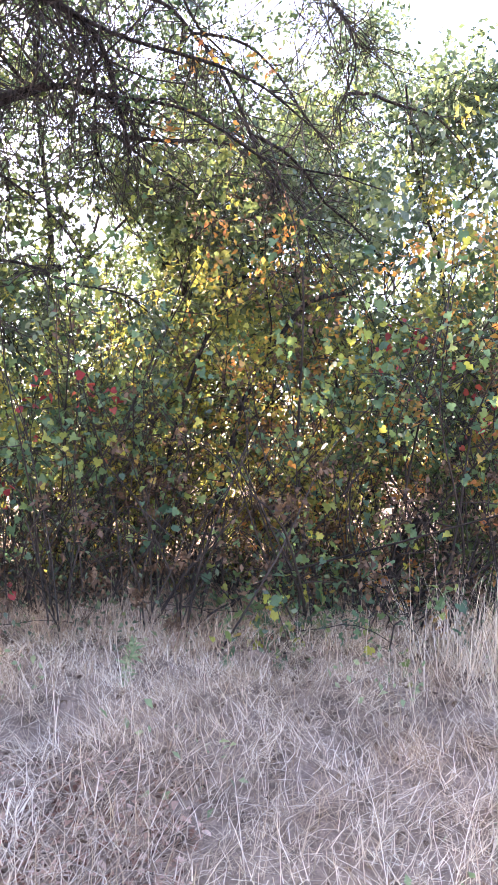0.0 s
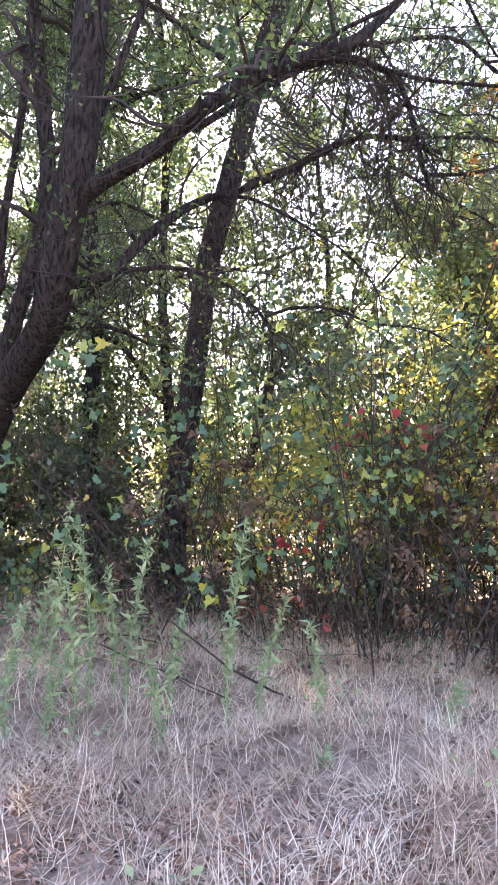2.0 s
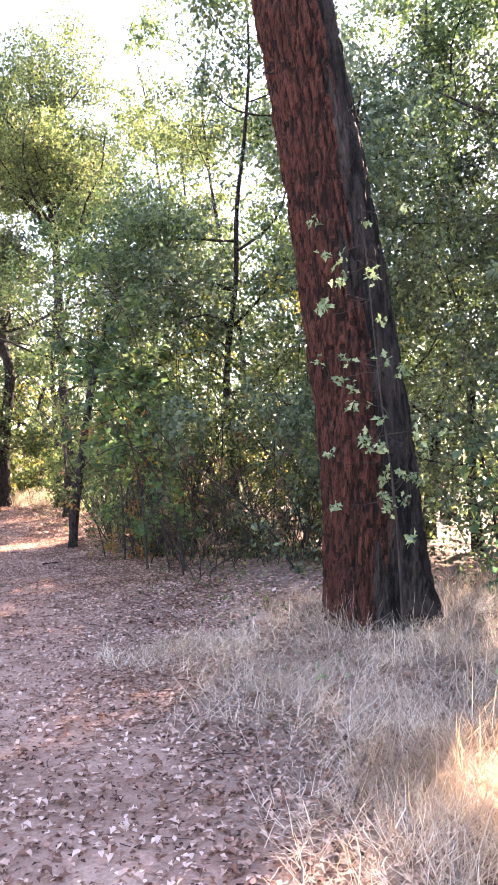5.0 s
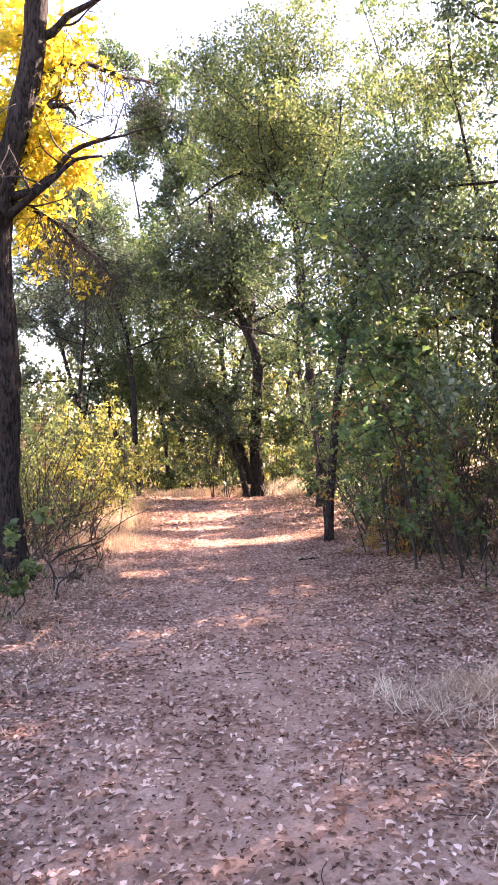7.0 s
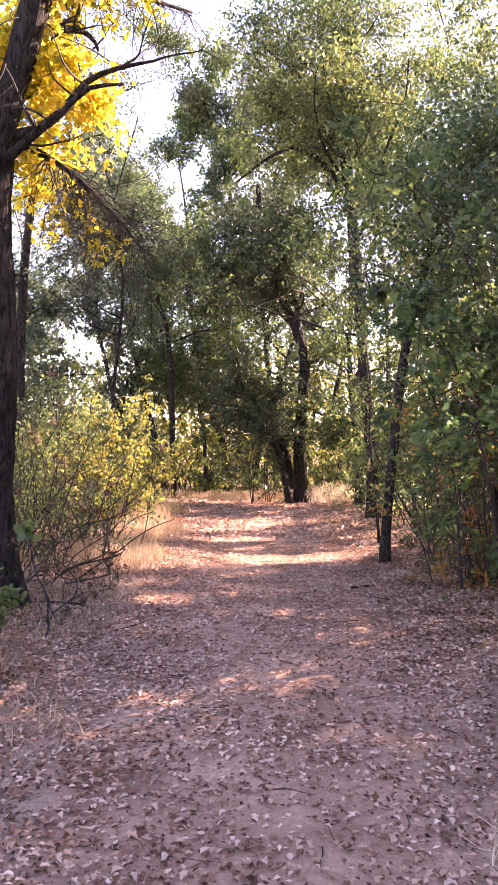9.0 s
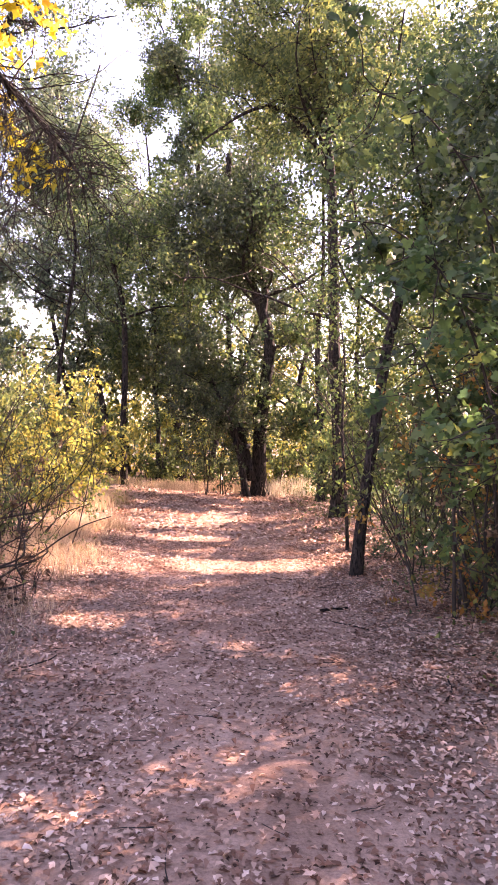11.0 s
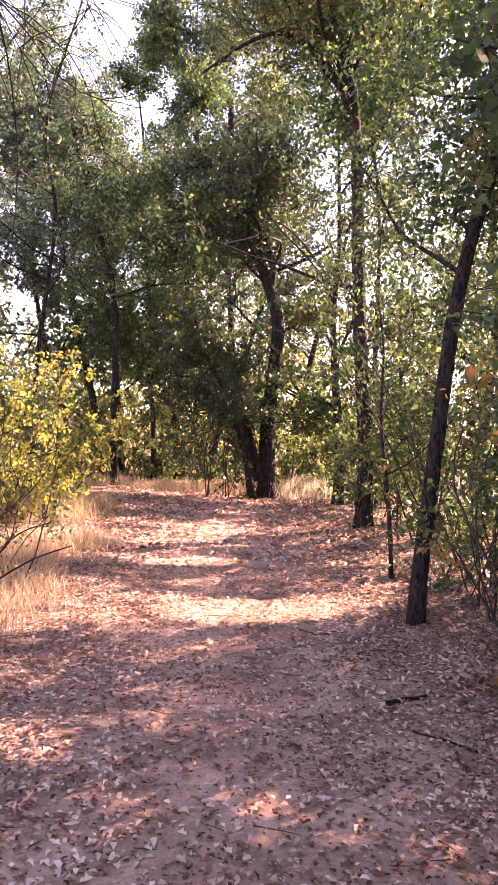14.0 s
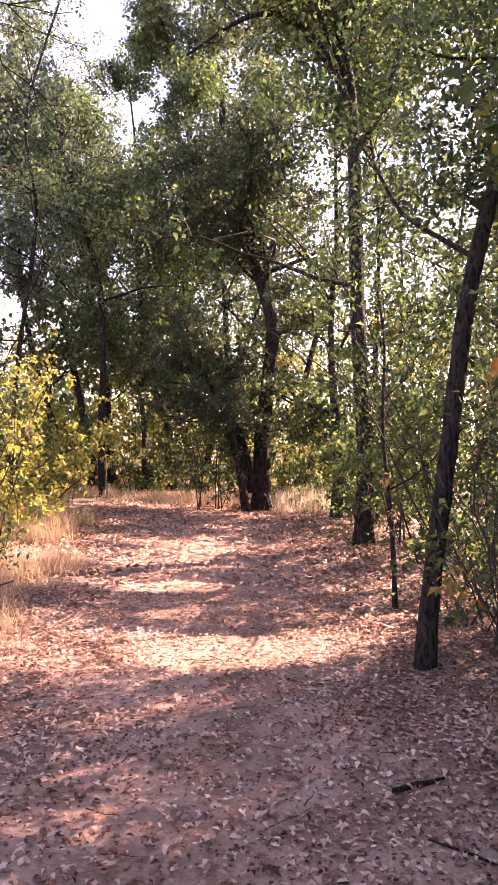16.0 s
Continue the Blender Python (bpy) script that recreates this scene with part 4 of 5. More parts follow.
tree("bent_tree", "thin bent tree at the path's bend", LT2, 0.08, 0.045, grown=10, reach=2.0, crown_from=0.4, leaf_count=12000, leaf_size=0.1, leaf=OLIVE)
tree("oak_tree", "dark oak with golden yellow autumn leaves", OAKL, 0.15, 0.12, [(OAKL_1, 0.035, 0.01), (OAKL_2, 0.045, 0.014)], grown=9, reach=1.3, crown_from=0.5, leaf_count=19000,
     leaf_size=0.1, leaf=GOLD, shape="lobed", near=True, spread=0.25, trim=lambda p: (p[:, 1] < 7.3) & (p[:, 0] + 0.35 * np.sin(5 * p[:, 2]) + 0.25 * np.sin(4 * p[:, 1]) < -0.8) & ((p[:, 1] > 6.25) | (p[:, 0] < -1.95) | ((p[:, 2] < 3.4) & (p[:, 0] < -1.5))))
tree("tall_tree", "tall tree spreading its crown over the path", CR, 0.13, 0.06, [(CR_1, 0.06, 0.018), (CR_2, 0.06, 0.025)], grown=20, reach=3.4, crown_from=0.3, leaf_count=54000,
     leaf_size=0.08, leaf=OLIVE, spray=10, spread=0.32)

tree("evergreen_tree", "dense dark evergreen beside the old tree", [(1.55, 20.75, 0.0), (1.3, 20.7, 1.2), (0.75, 20.7, 2.6), (0.1, 20.7, 3.9)], 0.1, 0.03, grown=30, reach=1.9, crown_from=0.36,
     leaf_count=15000, leaf_size=0.085, leaf=DARK_GREEN, spread=0.2, spray=9, lift=-0.05)
# A few, like (15.0, 6.0) and (8.6, 12.6), are added to shade the ground.
for x, y, h, reach, n, mat in (
    (5.2, 9.5, 9.5, 2.6, 32000, COOL_GREEN), (6.5, 13.0, 11.0, 3.0, 32000, OLIVE), (5.6, 17.0, 12.0, 3.0, 28000, OLIVE), (8.3, 8.0, 12.0, 3.0, 36000, GREEN), (9.5, 4.5, 11.0, 3.0, 34000, COOL_GREEN),
    (9.2, 1.0, 11.0, 3.0, 25000, COOL_GREEN), (10.0, -2.5, 9.0, 3.0, 22000, COOL_GREEN), (9.5, -6.0, 6.2, 2.8, 20000, COOL_GREEN), (11.0, -9.5, 6.0, 2.6, 16000, GREEN), (5.0, 22.5, 11.0, 3.0, 22000, GREEN),
    (0.5, 26.5, 13.0, 3.4, 28000, OLIVE), (-8.0, 21.0, 9.0, 2.6, 16000, COOL_GREEN), (-6.4, 15.0, 6.5, 2.2, 14000, OLIVE), (3.0, 28.0, 15.0, 3.8, 24000, COOL_GREEN),
    (3.4, 19.5, 12.0, 3.0, 28000, OLIVE), (-2.6, 29.0, 14.0, 3.0, 22000, COOL_GREEN), (-9.0, 28.0, 9.0, 2.6, 14000, COOL_GREEN), (12.0, 12.0, 13.0, 3.4, 20000, GREEN), (-9.0, 34.0, 17.0, 3.0, 18000, COOL_GREEN), (-1.0, 34.0, 18.0, 3.4, 20000, COOL_GREEN), (-2.6, 25.4, 14.5, 2.7, 50000, COOL_GREEN), (-0.5, 27.2, 17.0, 3.0, 50000, GREEN), (11.0, -4.0, 6.4, 2.6, 30000, OLIVE), (12.5, -0.8, 10.5, 3.0, 36000, COOL_GREEN), (12.5, 4.0, 13.0, 3.4, 34000, GREEN), (13.0, -2.0, 11.0, 3.2, 34000, COOL_GREEN), (14.0, -6.0, 8.0, 2.8, 20000, OLIVE), (15.0, 6.0, 14.0, 3.6, 30000, GREEN), (8.6, 12.6, 11.0, 2.8, 24000, GREEN), (7.0, 9.2, 8.0, 2.6, 26000, GREEN), (6.2, 6.6, 6.5, 2.0, 20000, COOL_GREEN), (-1.6, 31.5, 22.0, 3.2, 24000, COOL_GREEN), (7.0, 21.0, 18.0, 3.4, 22000, GREEN), (-9.5, 30.0, 18.0, 2.6, 18000, COOL_GREEN), (7.6, 5.8, 9.0, 2.4, 20000, DARK_GREEN),
    (-1.2, 29.5, 19.0, 3.2, 40000, COOL_GREEN), (-3.6, 26.0, 14.0, 2.6, 34000, COOL_GREEN), (1.6, 31.0, 20.0, 3.4, 36000, GREEN),
):
    line = wander((x, y, 0), (rng.normal() * 0.08, rng.normal() * 0.08, 1), h, 8, 0.1)
    tree("woodland_tree", "leafy woodland tree with a broad green crown", line, 0.011 * h, 0.014, grown=15, reach=reach, crown_from=0.18, leaf_count=int(n * (0.85 if y < 19 and x < 9 else 0.6 if y < 19 else 0.52)), leaf_size=0.086 if y < 19 and x < 9 else 0.1 if y < 19 else 0.14,
         leaf=mat, group="woodland trees", spray=9, spread=0.3, taper=0.6)


tree("bare_tree", "half-dead tree hung with grey drooping twigs", [(-4.6, 15.6, 0), (-4.5, 15.4, 3), (-4.2, 15.0, 6), (-3.6, 14.5, 8.2), (-2.8, 14.0, 9.4)], 0.13, 0.05, grown=16, reach=2.6, crown_from=0.5,
     leaf_count=7000, leaf_size=0.07, leaf=COOL_GREEN, lift=-0.25, spray=16)
tree("bare_tree", "tall half-dead tree with thin drooping grey twigs", [(-3.4, 19.6, 0), (-3.3, 19.5, 3), (-3.0, 19.4, 6), (-3.2, 19.2, 8), (-2.5, 19.0, 10.5)], 0.065, 0.02, grown=22, reach=2.4, crown_from=0.35,
     leaf_count=9000, leaf_size=0.07, leaf=COOL_GREEN, lift=-0.2, spray=16)


def tangle(label, x0, x1, y0, y1, count, dried):
    """Dead stems and dried leaves woven through the undergrowth."""
    tubes, at = Tubes(), []
    for _ in range(count):
        x, y = rng.uniform(x0, x1), rng.uniform(y0, y1)
        w = off_path(wander((x, y, 0), (rng.normal() * 0.35, rng.normal() * 0.35, 1), rng.uniform(0.7, 2.8), 6, 0.2))
        tubes.add(spline(w, 0.4), rng.uniform(0.004, 0.011), 0.003, 4)
        for _ in range(3):
            s = w[rng.integers(2, 7)]
            b = off_path(wander(s, rng.normal(size=3), rng.uniform(0.3, 0.9), 4, 0.35))
            tubes.add(b, 0.004, 0.0015, 3)
            at.append(b[1:])
    ob = tagged(new("brush_tangle"), label, "brush", kind="stuff")
    part_of("stems", tubes.mesh("stems", TWIG), ob)
    part_of("foliage", leaves("foliage", around(np.vstack(at), dried, 0.1), 0.045, BROWN_LEAF, "curled", 0.7), ob)


tangle("tangle of brown dead stems with dried leaves", 5.1, 7.4, -8.5, 0.6, 420, 9000)
tangle("brown dead stems under the shrubs by the path", 2.9, 5.2, 5.0, 11.0, 240, 4500)
tangle("brown dead stems under the shrubs by the path", -3.4, -1.5, 7.2, 11.5, 150, 1500)


def far_woods():
    """The wood goes on all round, as one uncounted mass of stems and leaves."""
    stems, at, under = Tubes(), [], []
    for _ in range(370):
        a, d = rng.uniform(0, 2 * np.pi), rng.uniform(24, 60)
        x, y = 2 + d * np.cos(a), 6 + d * np.sin(a)
        if d < 30 and -2 < x < 3 and y < 24:
            continue
        h = rng.uniform(4, 7) if -16 < x < -4 and y > 18 else rng.uniform(8, 16)
        line = wander((x, y, -0.1), (0, 0, 1), h, 5, 0.08)
        stems.add(spline(line, 1.2), 0.11, 0.03, 4)
        pts = spline(line, 0.5)
        pts = pts[pts[:, 2] > h * 0.08]
        at.append(around(pts, 480 if x > 6 or y > 18 else 60, 1.3, 0.8, 14, 0.3))
        if x > 6 or y > 18:
            under.append(around(np.array([(x, y, 0.6), (x + 1, y + 1, 1.6), (x - 1, y, 2.2), (x, y - 1, 1.2)]), 190, 0.8, 0.7, 14, 0.3))
    ob = tagged(new("far_woods"), "distant woodland of green and yellow trees", "woods", kind="stuff")
    part_of("stems", stems.mesh("stems", BARK), ob)
    at = keep_gaps(np.vstack(at))
    part_of("foliage", leaves("foliage", at[at[:, 2] > 0.1], 0.34, COOL_GREEN), ob)
    under = np.vstack(under)
    part_of("undergrowth", leaves("undergrowth", under[under[:, 2] > 0.1], 0.26, YELLOW), ob, "sunlit yellow-green undergrowth")


far_woods()

# ---------------------------------------------------------------- herbs and saplings
def herb(x, y, height, bend):
    """A tall goldenrod: one stem set all round with narrow leaves."""
    t = thing("tall_herb", "tall leafy herb with narrow pale green leaves", "herb", "tall herbs")
    z = float(ground_height(x, y)) - 0.02
    line = spline([(x, y, z), (x + bend * 0.1, y + bend * 0.05, height * 0.5), (x + bend * 0.3, y - bend * 0.2, height)], 0.03)
    part_of("stem", Tubes().add(line, 0.005, 0.002, 5).mesh("stem", HERB), t)
    n = int(165 * height)
    u = rng.uniform(0.12, 1.0, n)
    at = line[(u * (len(line) - 1)).astype(int)]
    tagged(part_of("foliage", leaves("foliage", at, 0.022 + 0.05 * np.sin(np.clip(u, 0, 1) * 2.6), HERB, "narrow", -0.45), t), kind="stuff")


for x, y, h, bend in ((3.56, -1.02, 1.36, 0.2), (3.62, -1.22, 1.28, -0.3), (3.66, -1.42, 1.18, 0.3), (3.3, -0.95, 0.85, 0.2), (3.45, -1.25, 0.95, -0.2), (3.78, -1.94, 1.3, 0.2), (3.86, -2.1, 0.9, 0.4),
                      (4.0, -2.35, 0.8, -0.2), (2.69, -0.9, 1.1, 0.15), (3.54, -2.5, 0.32, 0.1), (3.5, -1.7, 0.7, -0.3), (3.35, -1.15, 0.6, 0.3), (3.8, -1.6, 0.8, 0.2), (3.7, -0.8, 0.9, 0.2),
                      (3.9, -1.2, 1.0, -0.2), (3.3, -5.2, 0.4, 0.2), (3.0, -4.6, 0.3, 0.2), (4.2, -3.0, 0.5, 0.2), (3.4, -0.6, 0.6, 0.2)):
    herb(x, y, h, bend)


def oak_sapling():
    """A thin young oak in front of the pine, with tufts of lobed leaves."""
    t = thing("oak_sapling", "thin young oak with tufts of lobed pale leaves", "sapling")
    line = spline([(3.42, 1.72, 0.0), (3.36, 1.74, 1.1), (3.3, 1.85, 2.0), (3.2, 1.95, 3.4)], 0.05)
    part_of("stem", Tubes().add(line, 0.012, 0.004, 6, 0.05).mesh("stem", TWIG), t)
    tubes, at = Tubes(), []
    for i in range(42):
        p = line[int(len(line) * rng.uniform(0.2, 0.99))]
        w = wander(p, (rng.normal(), rng.normal() * 0.5, rng.normal() * 0.3), rng.uniform(0.12, 0.4), 3, 0.2)
        tubes.add(w, 0.004, 0.002, 4)
        at.append(around(w[-1:], 10, 0.07))
    tagged(part_of("twig_mass", tubes.mesh("twig_mass", TWIG), t), kind="stuff")
    tagged(part_of("foliage", leaves("foliage", np.vstack(at), 0.056, HERB, "lobed"), t), kind="stuff")


oak_sapling()


def overhang(label, points, side, count, size, material, clear=1.25):
    """Leafy sprays that hang out over the path's edge."""
    t = thing("hanging_branch", label, "branch", "branches over the path")
    line = spline(points, 0.08)
    part_of("stem", Tubes().add(line, 0.018, 0.005, 6, 0.08).mesh("stem", TWIG), t)
    tubes, tips = Tubes(), []
    for _ in range(side):
        p = line[int(len(line) * rng.uniform(0.3, 0.99))]
        w = wander(p, (rng.normal() * 0.8 - 0.2, rng.normal() * 0.8 - 0.2, rng.uniform(-0.7, 0.25)), rng.uniform(0.35, 0.85), 4, 0.25, -0.06)
        w = w[w[:, 0] > clear]
        if len(w) > 2:
            tubes.add(spline(w, 0.12), 0.006, 0.002, 4)
            tips.append(spline(w, 0.1)[2:])
    tagged(part_of("twig_mass", tubes.mesh("twig_mass", TWIG), t), kind="stuff")
    at = around(np.vstack(tips), count, 0.07, 0.7, 5, 0.6)
    tagged(part_of("foliage", leaves("foliage", at[at[:, 0] > clear], size, material, "vine", 0.35, 0.3), t), kind="stuff")


overhang("leafy vine-hung branch reaching out over the path's edge", [(3.3, 8.0, 0.0), (3.0, 7.6, 1.6), (2.5, 7.1, 2.7), (1.9, 6.8, 3.1), (1.45, 6.6, 3.1)], 28, 800, 0.08, GREEN, 1.3)
overhang("high leafy bough arching over the path's edge", [(3.3, 7.7, 0.0), (3.05, 7.4, 2.0), (2.65, 7.0, 3.3), (2.1, 6.7, 3.9), (1.6, 6.5, 4.0)], 34, 950, 0.085, GREEN, 1.2)
overhang("young maple bough hanging low beside the path", [(2.75, 6.4, 0.0), (2.6, 6.3, 1.2), (2.3, 6.1, 2.1), (1.95, 5.9, 2.6), (1.7, 5.8, 2.7)], 26, 560, 0.075, VINE_GREEN, 1.45)
overhang("broad green leaves on a thin arching stem", [(3.1, 5.9, 0.0), (2.9, 5.8, 0.9), (2.5, 5.7, 1.5), (2.15, 5.6, 1.75)], 18, 300, 0.07, VINE_GREEN, 1.7)
overhang("leafy upright shoots leaning towards the path", [(2.7, 7.5, 0.0), (2.6, 7.4, 1.2), (2.35, 7.2, 2.0), (2.1, 7.0, 2.3)], 22, 420, 0.07, GREEN, 1.6)
shrub("seedling_shrub", "low bright green seedling beside the path", -1.4, 4.75, 0.7, 0.5, 6, 420, 0.06, GREEN, "broad", 0.006, 0.1)

# ---------------------------------------------------------------- grass, litter and sticks
edge = lambda x, y: x > 1.75 + 0.3 * np.sin(1.7 * y) + 0.25 * np.sin(4.1 * y) + rng.normal(size=len(x)) * 0.25
pits = lambda x, y: np.sin(9.7 * x + 2.3 * np.sin(5.3 * y)) * np.sin(8.9 * y + 2.1 * np.sin(6.1 * x)) + 0.3 * np.sin(3.1 * x + 1.3 * y) * np.sin(2.7 * y - 0.9 * x)
ragged = lambda x, y: edge(x, y) & (pits(x, y) < rng.uniform(0.0, 1.1, len(x)))
grass("matted_grass", "pale matted dry grass lying in all directions", 1.4, 5.8, -9.0, 2.8, 98000, 0.15, 0.93, 0.002, keep=ragged)
grass("tufted_grass", "short bent dry grass in ragged tufts", 1.5, 5.6, -9.0, 3.2, 12000, 0.22, 0.8, 0.0018, keep=edge, clumps=420)
grass("brown_tufts", "brown withered grass tufts among the straw", 1.6, 5.6, -9.0, 3.2, 26000, 0.2, 0.82, 0.0018, BROWN_STRAW, keep=edge, clumps=560)
grass("standing_grass", "thin upright dry grass stalks", 1.9, 5.6, -9.0, 3.4, 1100, 0.4, 0.32, 0.002, keep=edge, clumps=110)
grass("sunlit_grass", "soft clump of tall golden dry grass", 2.1, 3.2, -0.9, 0.4, 5000, 0.28, 0.8, 0.0024, BROWN_STRAW, clumps=60)
grass("tall_straw", "tall pale dry grass by the thicket", 4.0, 5.1, -6.4, -4.7, 1500, 0.62, 0.52, 0.0022, clumps=36)
foot = lambda x, y: x > 4.5 + 0.3 * np.sin(2.3 * y)
grass("thicket_grass", "dull brown dry grass at the foot of the thicket", 4.2, 6.4, -8.5, 3.0, 9000, 0.26, 0.62, 0.0026, BROWN_STRAW, keep=foot, clumps=190)
left = lambda x, y: x < -0.75 + 0.2 * np.sin(2.1 * y) + rng.normal(size=len(x)) * 0.18
grass("verge_grass", "thin brown dry grass along the path", -3.2, -0.3, 2.0, 12.5, 12000, 0.22, 0.7, 0.0026, BROWN_STRAW, keep=left, clumps=230)
grass("orange_grass", "orange-brown dry grass along the path", -1.9, -0.8, 8.8, 13.4, 4500, 0.27, 0.6, 0.0032, BROWN_STRAW, keep=left, clumps=90)
grass("pale_grass", "sunlit pale grass along the path", -2.4, -1.3, 14.6, 17.8, 3200, 0.4, 0.5, 0.0036, BROWN_STRAW, keep=left, clumps=50)
grass("bend_grass", "sunlit pale grass at the path's bend", 2.3, 3.5, 20.3, 22.4, 2000, 0.5, 0.35, 0.005, STRAW, clumps=24)
grass("far_grass", "dull brown grass across the path's bend", -3.0, 2.6, 22.0, 24.6, 6000, 0.24, 0.5, 0.006, BROWN_STRAW, clumps=200)
weeds = lambda x, y: (x < -1.2 + rng.normal(size=len(x)) * 0.2) | (x > 2.4 + rng.normal(size=len(x)) * 0.25)


def litter(name, label, x0, x1, y0, y1, count, size, keep=None, material=None, lift=0.004, shape="curled"):
    x, y = rng.uniform(x0, x1, count), rng.uniform(y0, y1, count)
    if keep is not None:
        ok = keep(x, y)
        x, y = x[ok], y[ok]
    at = np.stack([x, y, ground_height(x, y) + lift + rng.uniform(0, 0.014, len(x))], -1)
    me = leaves(name, at, size, material or LITTER, shape, 0.0, 0.9)
    tagged(new(name, me), label, "leaf litter", kind="stuff")


patchy = lambda x, y: rng.uniform(size=len(x)) < 0.42 + 0.58 * np.clip(np.abs(x - 0.75 + 0.25 * np.sin(1.3 * y)) / 1.0 + 0.35 * np.sin(2.9 * x + 1.1 * y) * np.sin(2.3 * y), 0, 1)
litter("fallen_leaves", "curled pale brown oak leaves scattered on the path", -1.7, 3.2, -3.5, 12.0, 26000, 0.045, patchy, shape="lobed")
litter("curled_leaves", "curled brown leaves scattered on the path", -1.7, 3.2, -3.5, 12.0, 24000, 0.038, patchy)
litter("leaf_crumbs", "crumbled brown leaf litter on the path", -1.7, 3.4, -3.5, 12.0, 46000, 0.03, patchy, shape="plain")
litter("dark_crumbs", "dark rotting leaf scraps on the path", -1.7, 3.4, -3.5, 12.0, 44000, 0.026, patchy, DARK_LITTER, shape="plain")
litter("far_leaves", "fallen oak leaves on the far path", -2.0, 3.2, 12.0, 22.0, 11000, 0.07, patchy)
litter("side_leaves", "fallen leaves under the shrubs", 2.0, 5.5, 2.5, 20.0, 15000, 0.06, shape="plain")
litter("verge_leaves", "fallen leaves under the shrubs", -4.0, -1.0, 2.0, 20.0, 12000, 0.06, shape="plain")
litter("thicket_leaves", "fallen leaves under the thicket", 4.6, 8.5, -9.0, 3.5, 12000, 0.055, material=BROWN_LEAF, shape="plain")
x, y = rng.uniform(-5, 6, 14000), rng.uniform(2.5, 22, 14000)
ok = weeds(x, y)
low = np.stack([x[ok], y[ok], ground_height(x[ok], y[ok]) + np.abs(rng.normal(size=ok.sum())) * 0.22], -1)
tagged(new("low_weeds", leaves("low_weeds", low, 0.045, OLIVE)), "low green weeds along the edges of the path", "weeds", kind="stuff")
x, y = rng.uniform(4.6, 8, 9000), rng.uniform(-8.5, 3, 9000)
low = np.stack([x, y, ground_height(x, y) + np.abs(rng.normal(size=9000)) * 0.28], -1)
tagged(new("thicket_weeds", leaves("thicket_weeds", low, 0.045, COOL_GREEN)), "low green weeds at the foot of the thicket", "weeds", kind="stuff")
x, y = rng.uniform(7, 13, 11000), rng.uniform(-10, 7, 11000)
low = np.stack([x, y, ground_height(x, y) + np.abs(rng.normal(size=11000)) * 0.45], -1)
tagged(new("deep_weeds", leaves("deep_weeds", low, 0.085, OLIVE)), "knee-high green weeds deep in the wood", "weeds", kind="stuff")
litter("grass_leaves", "brown leaves caught in the dry grass", 1.4, 5.4, -8.5, 2.6, 2400, 0.036, material=BROWN_LEAF, lift=0.03)
x, y = rng.uniform(2.0, 5.2, 2600), rng.uniform(-8, 1.5, 2600)
tuft = np.sin(4.1 * x + 0.7) * np.sin(3.3 * y) > 0.55
low = np.stack([x[tuft], y[tuft], ground_height(x[tuft], y[tuft]) + np.abs(rng.normal(size=tuft.sum())) * 0.1 + 0.03], -1)
tagged(new("grass_weeds", leaves("grass_weeds", low, 0.045, HERB)), "small green weeds in the dry grass", "weeds", kind="stuff")
twiglets = Tubes()
for _ in range(420):
    p = np.array([rng.uniform(-1.8, 3.4), rng.uniform(-3, 12), 0])
    p[2] = ground_height(p[0], p[1]) + 0.008
    a = rng.uniform(0, 6.28)
    w = wander(p, (math.cos(a), math.sin(a), 0), rng.uniform(0.06, 0.26), 3, 0.2)
    w[:, 2] = p[2] + rng.uniform(0, 0.008, 4)
    twiglets.add(w, rng.uniform(0.0015, 0.0035), 0.001, 4)
tagged(new("twiglets", twiglets.mesh("twiglets", TWIG)), "thin broken twigs strewn over the path", "twigs", kind="stuff")


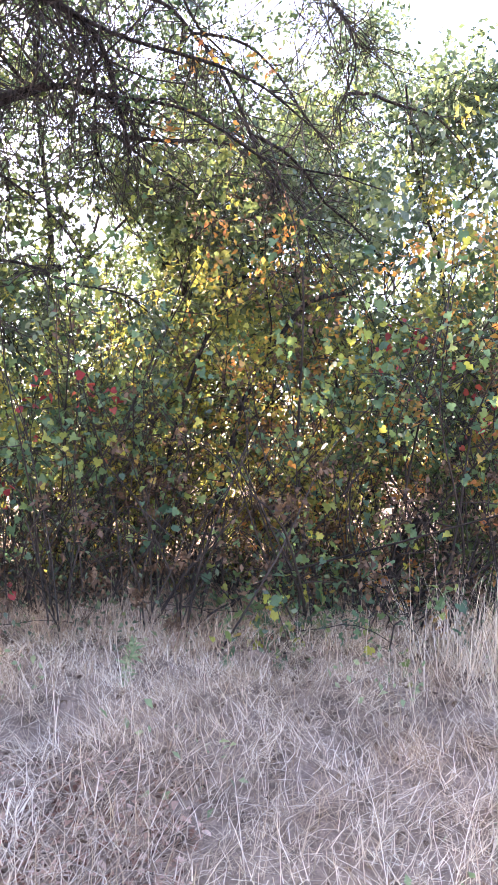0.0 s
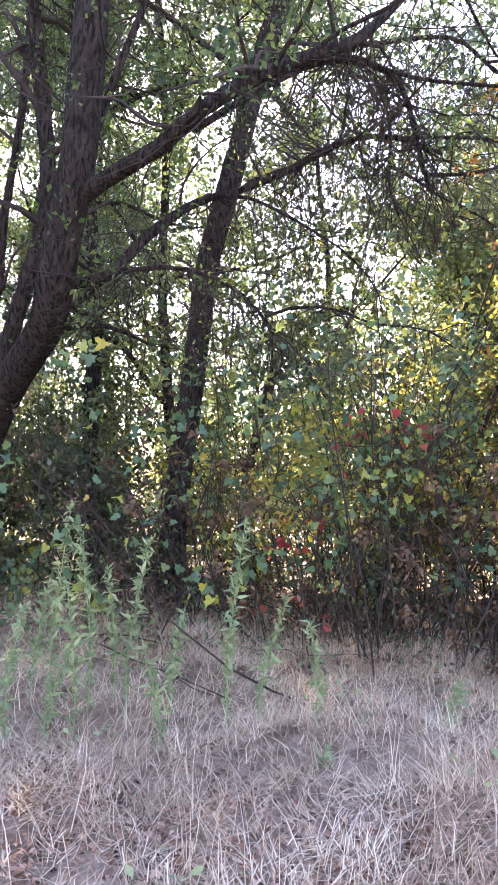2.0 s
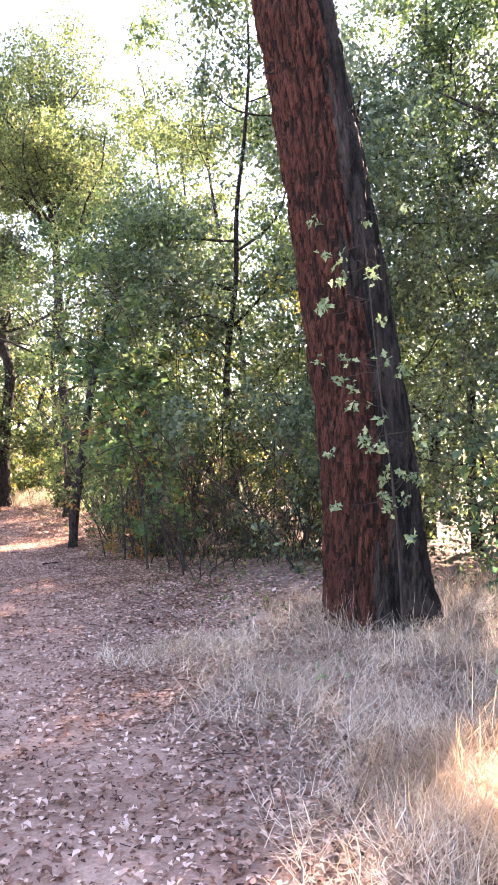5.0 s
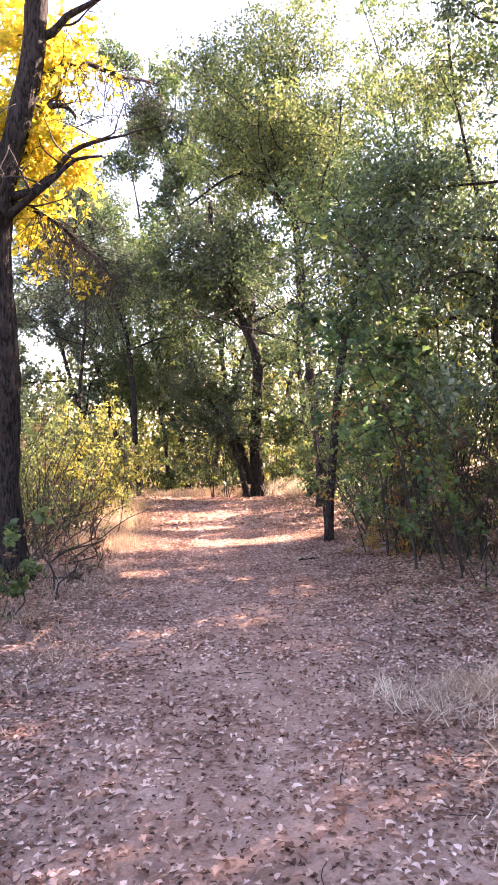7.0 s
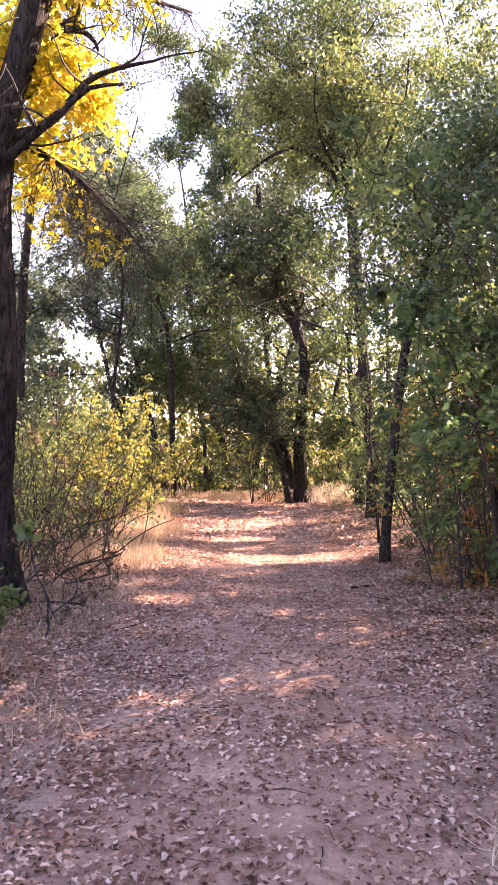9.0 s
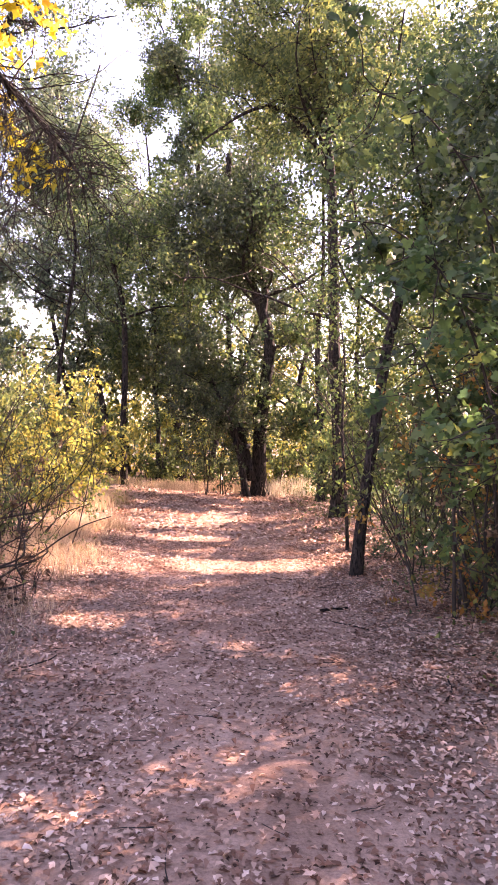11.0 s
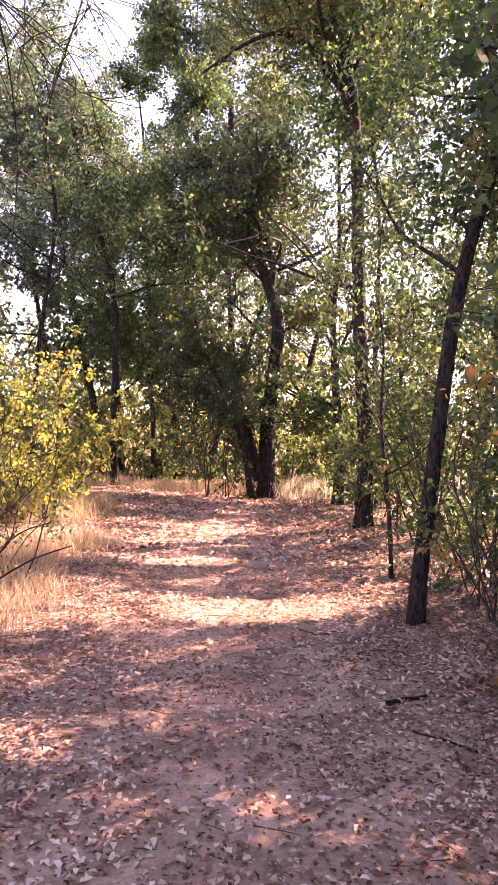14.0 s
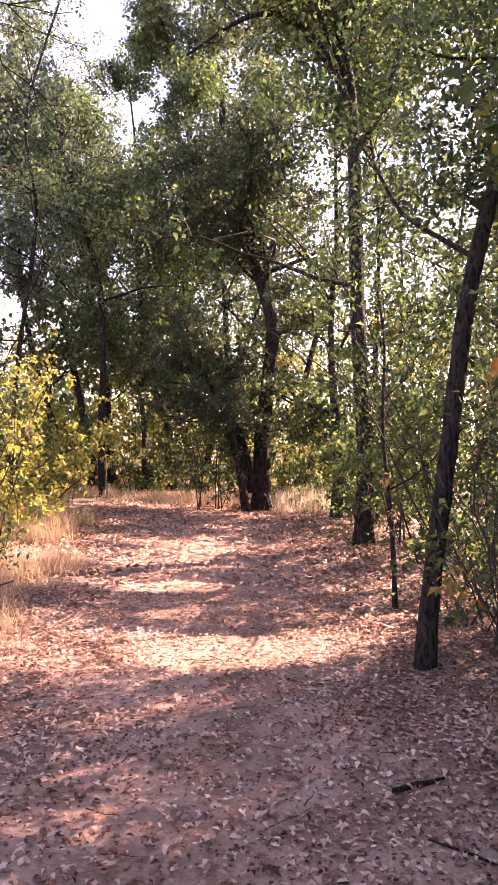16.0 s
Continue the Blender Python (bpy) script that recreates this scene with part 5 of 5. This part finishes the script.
def sticks():
    for x, y, a, long, r in ((1.6, 7.8, 0.4, 0.3, 0.014), (2.0, 5.6, 1.2, 0.45, 0.008), (1.9, 7.2, 2.4, 0.35, 0.007), (-0.6, 6.0, 0.7, 0.4, 0.006), (2.1, 4.2, 0.2, 0.5, 0.007), (1.5, 9.2, 2.9, 0.3, 0.006)):
        z = float(ground_height(x, y)) + r
        w = wander((x, y, z), (math.cos(a), math.sin(a), 0), long, 4, 0.12)
        w[:, 2] = z + rng.uniform(0, 0.006, len(w))
        tagged(new("stick", tube_mesh("stick", w, r, r * 0.6, BARK, 6, 0.15)), "short dead stick lying on the leaf litter", "stick", "sticks")
    arch = thing("bare_branch", "bare grey branch arching out over the dry grass", "branch")
    part_of("stem", tube_mesh("stem", [(-1.75, 9.0, 0.0), *STICKL], 0.014, 0.006, TWIG, 6, 0.1), arch)


sticks()


def fallen_brush(label, x, y, count, long, way, leafy):
    """A heap of dead boughs, lying with their twigs upward."""
    t = thing("fallen_brush", label, "brush", "heaps of dead brush")
    tubes, at = Tubes(), []
    for _ in range(count):
        p = np.array([x + rng.normal() * 0.35, y + rng.normal() * 0.35, 0.0])
        p[2] = ground_height(p[0], p[1])
        w = off_path(wander(p, np.array(way) + rng.normal(size=3) * 0.35 + (0, 0, 0.25), long * rng.uniform(0.6, 1.2), 6, 0.2, -0.03))
        part_of("branch", Tubes().add(spline(w, 0.1), 0.013, 0.004, 5, 0.1).mesh("branch", TWIG), t)
        for _ in range(11):
            b = off_path(wander(w[rng.integers(1, 7)], rng.normal(size=3) + (0, 0, 0.3), rng.uniform(0.2, 0.6), 4, 0.3))
            tubes.add(b, 0.004, 0.0015, 4)
            at.append(b[1:])
    tagged(part_of("twig_mass", tubes.mesh("twig_mass", TWIG), t), kind="stuff")
    tagged(part_of("foliage", leaves("foliage", around(np.vstack(at), leafy, 0.05), 0.04, BROWN_LEAF, "curled", 0.5), t), kind="stuff")


fallen_brush("heap of dead brown boughs at the oak's foot", -1.55, 5.7, 9, 1.0, (0.2, 0.6, 0.35), 500)
fallen_brush("twiggy dead brush spilling towards the path", -1.5, 7.6, 11, 1.3, (0.7, 0.5, 0.3), 600)
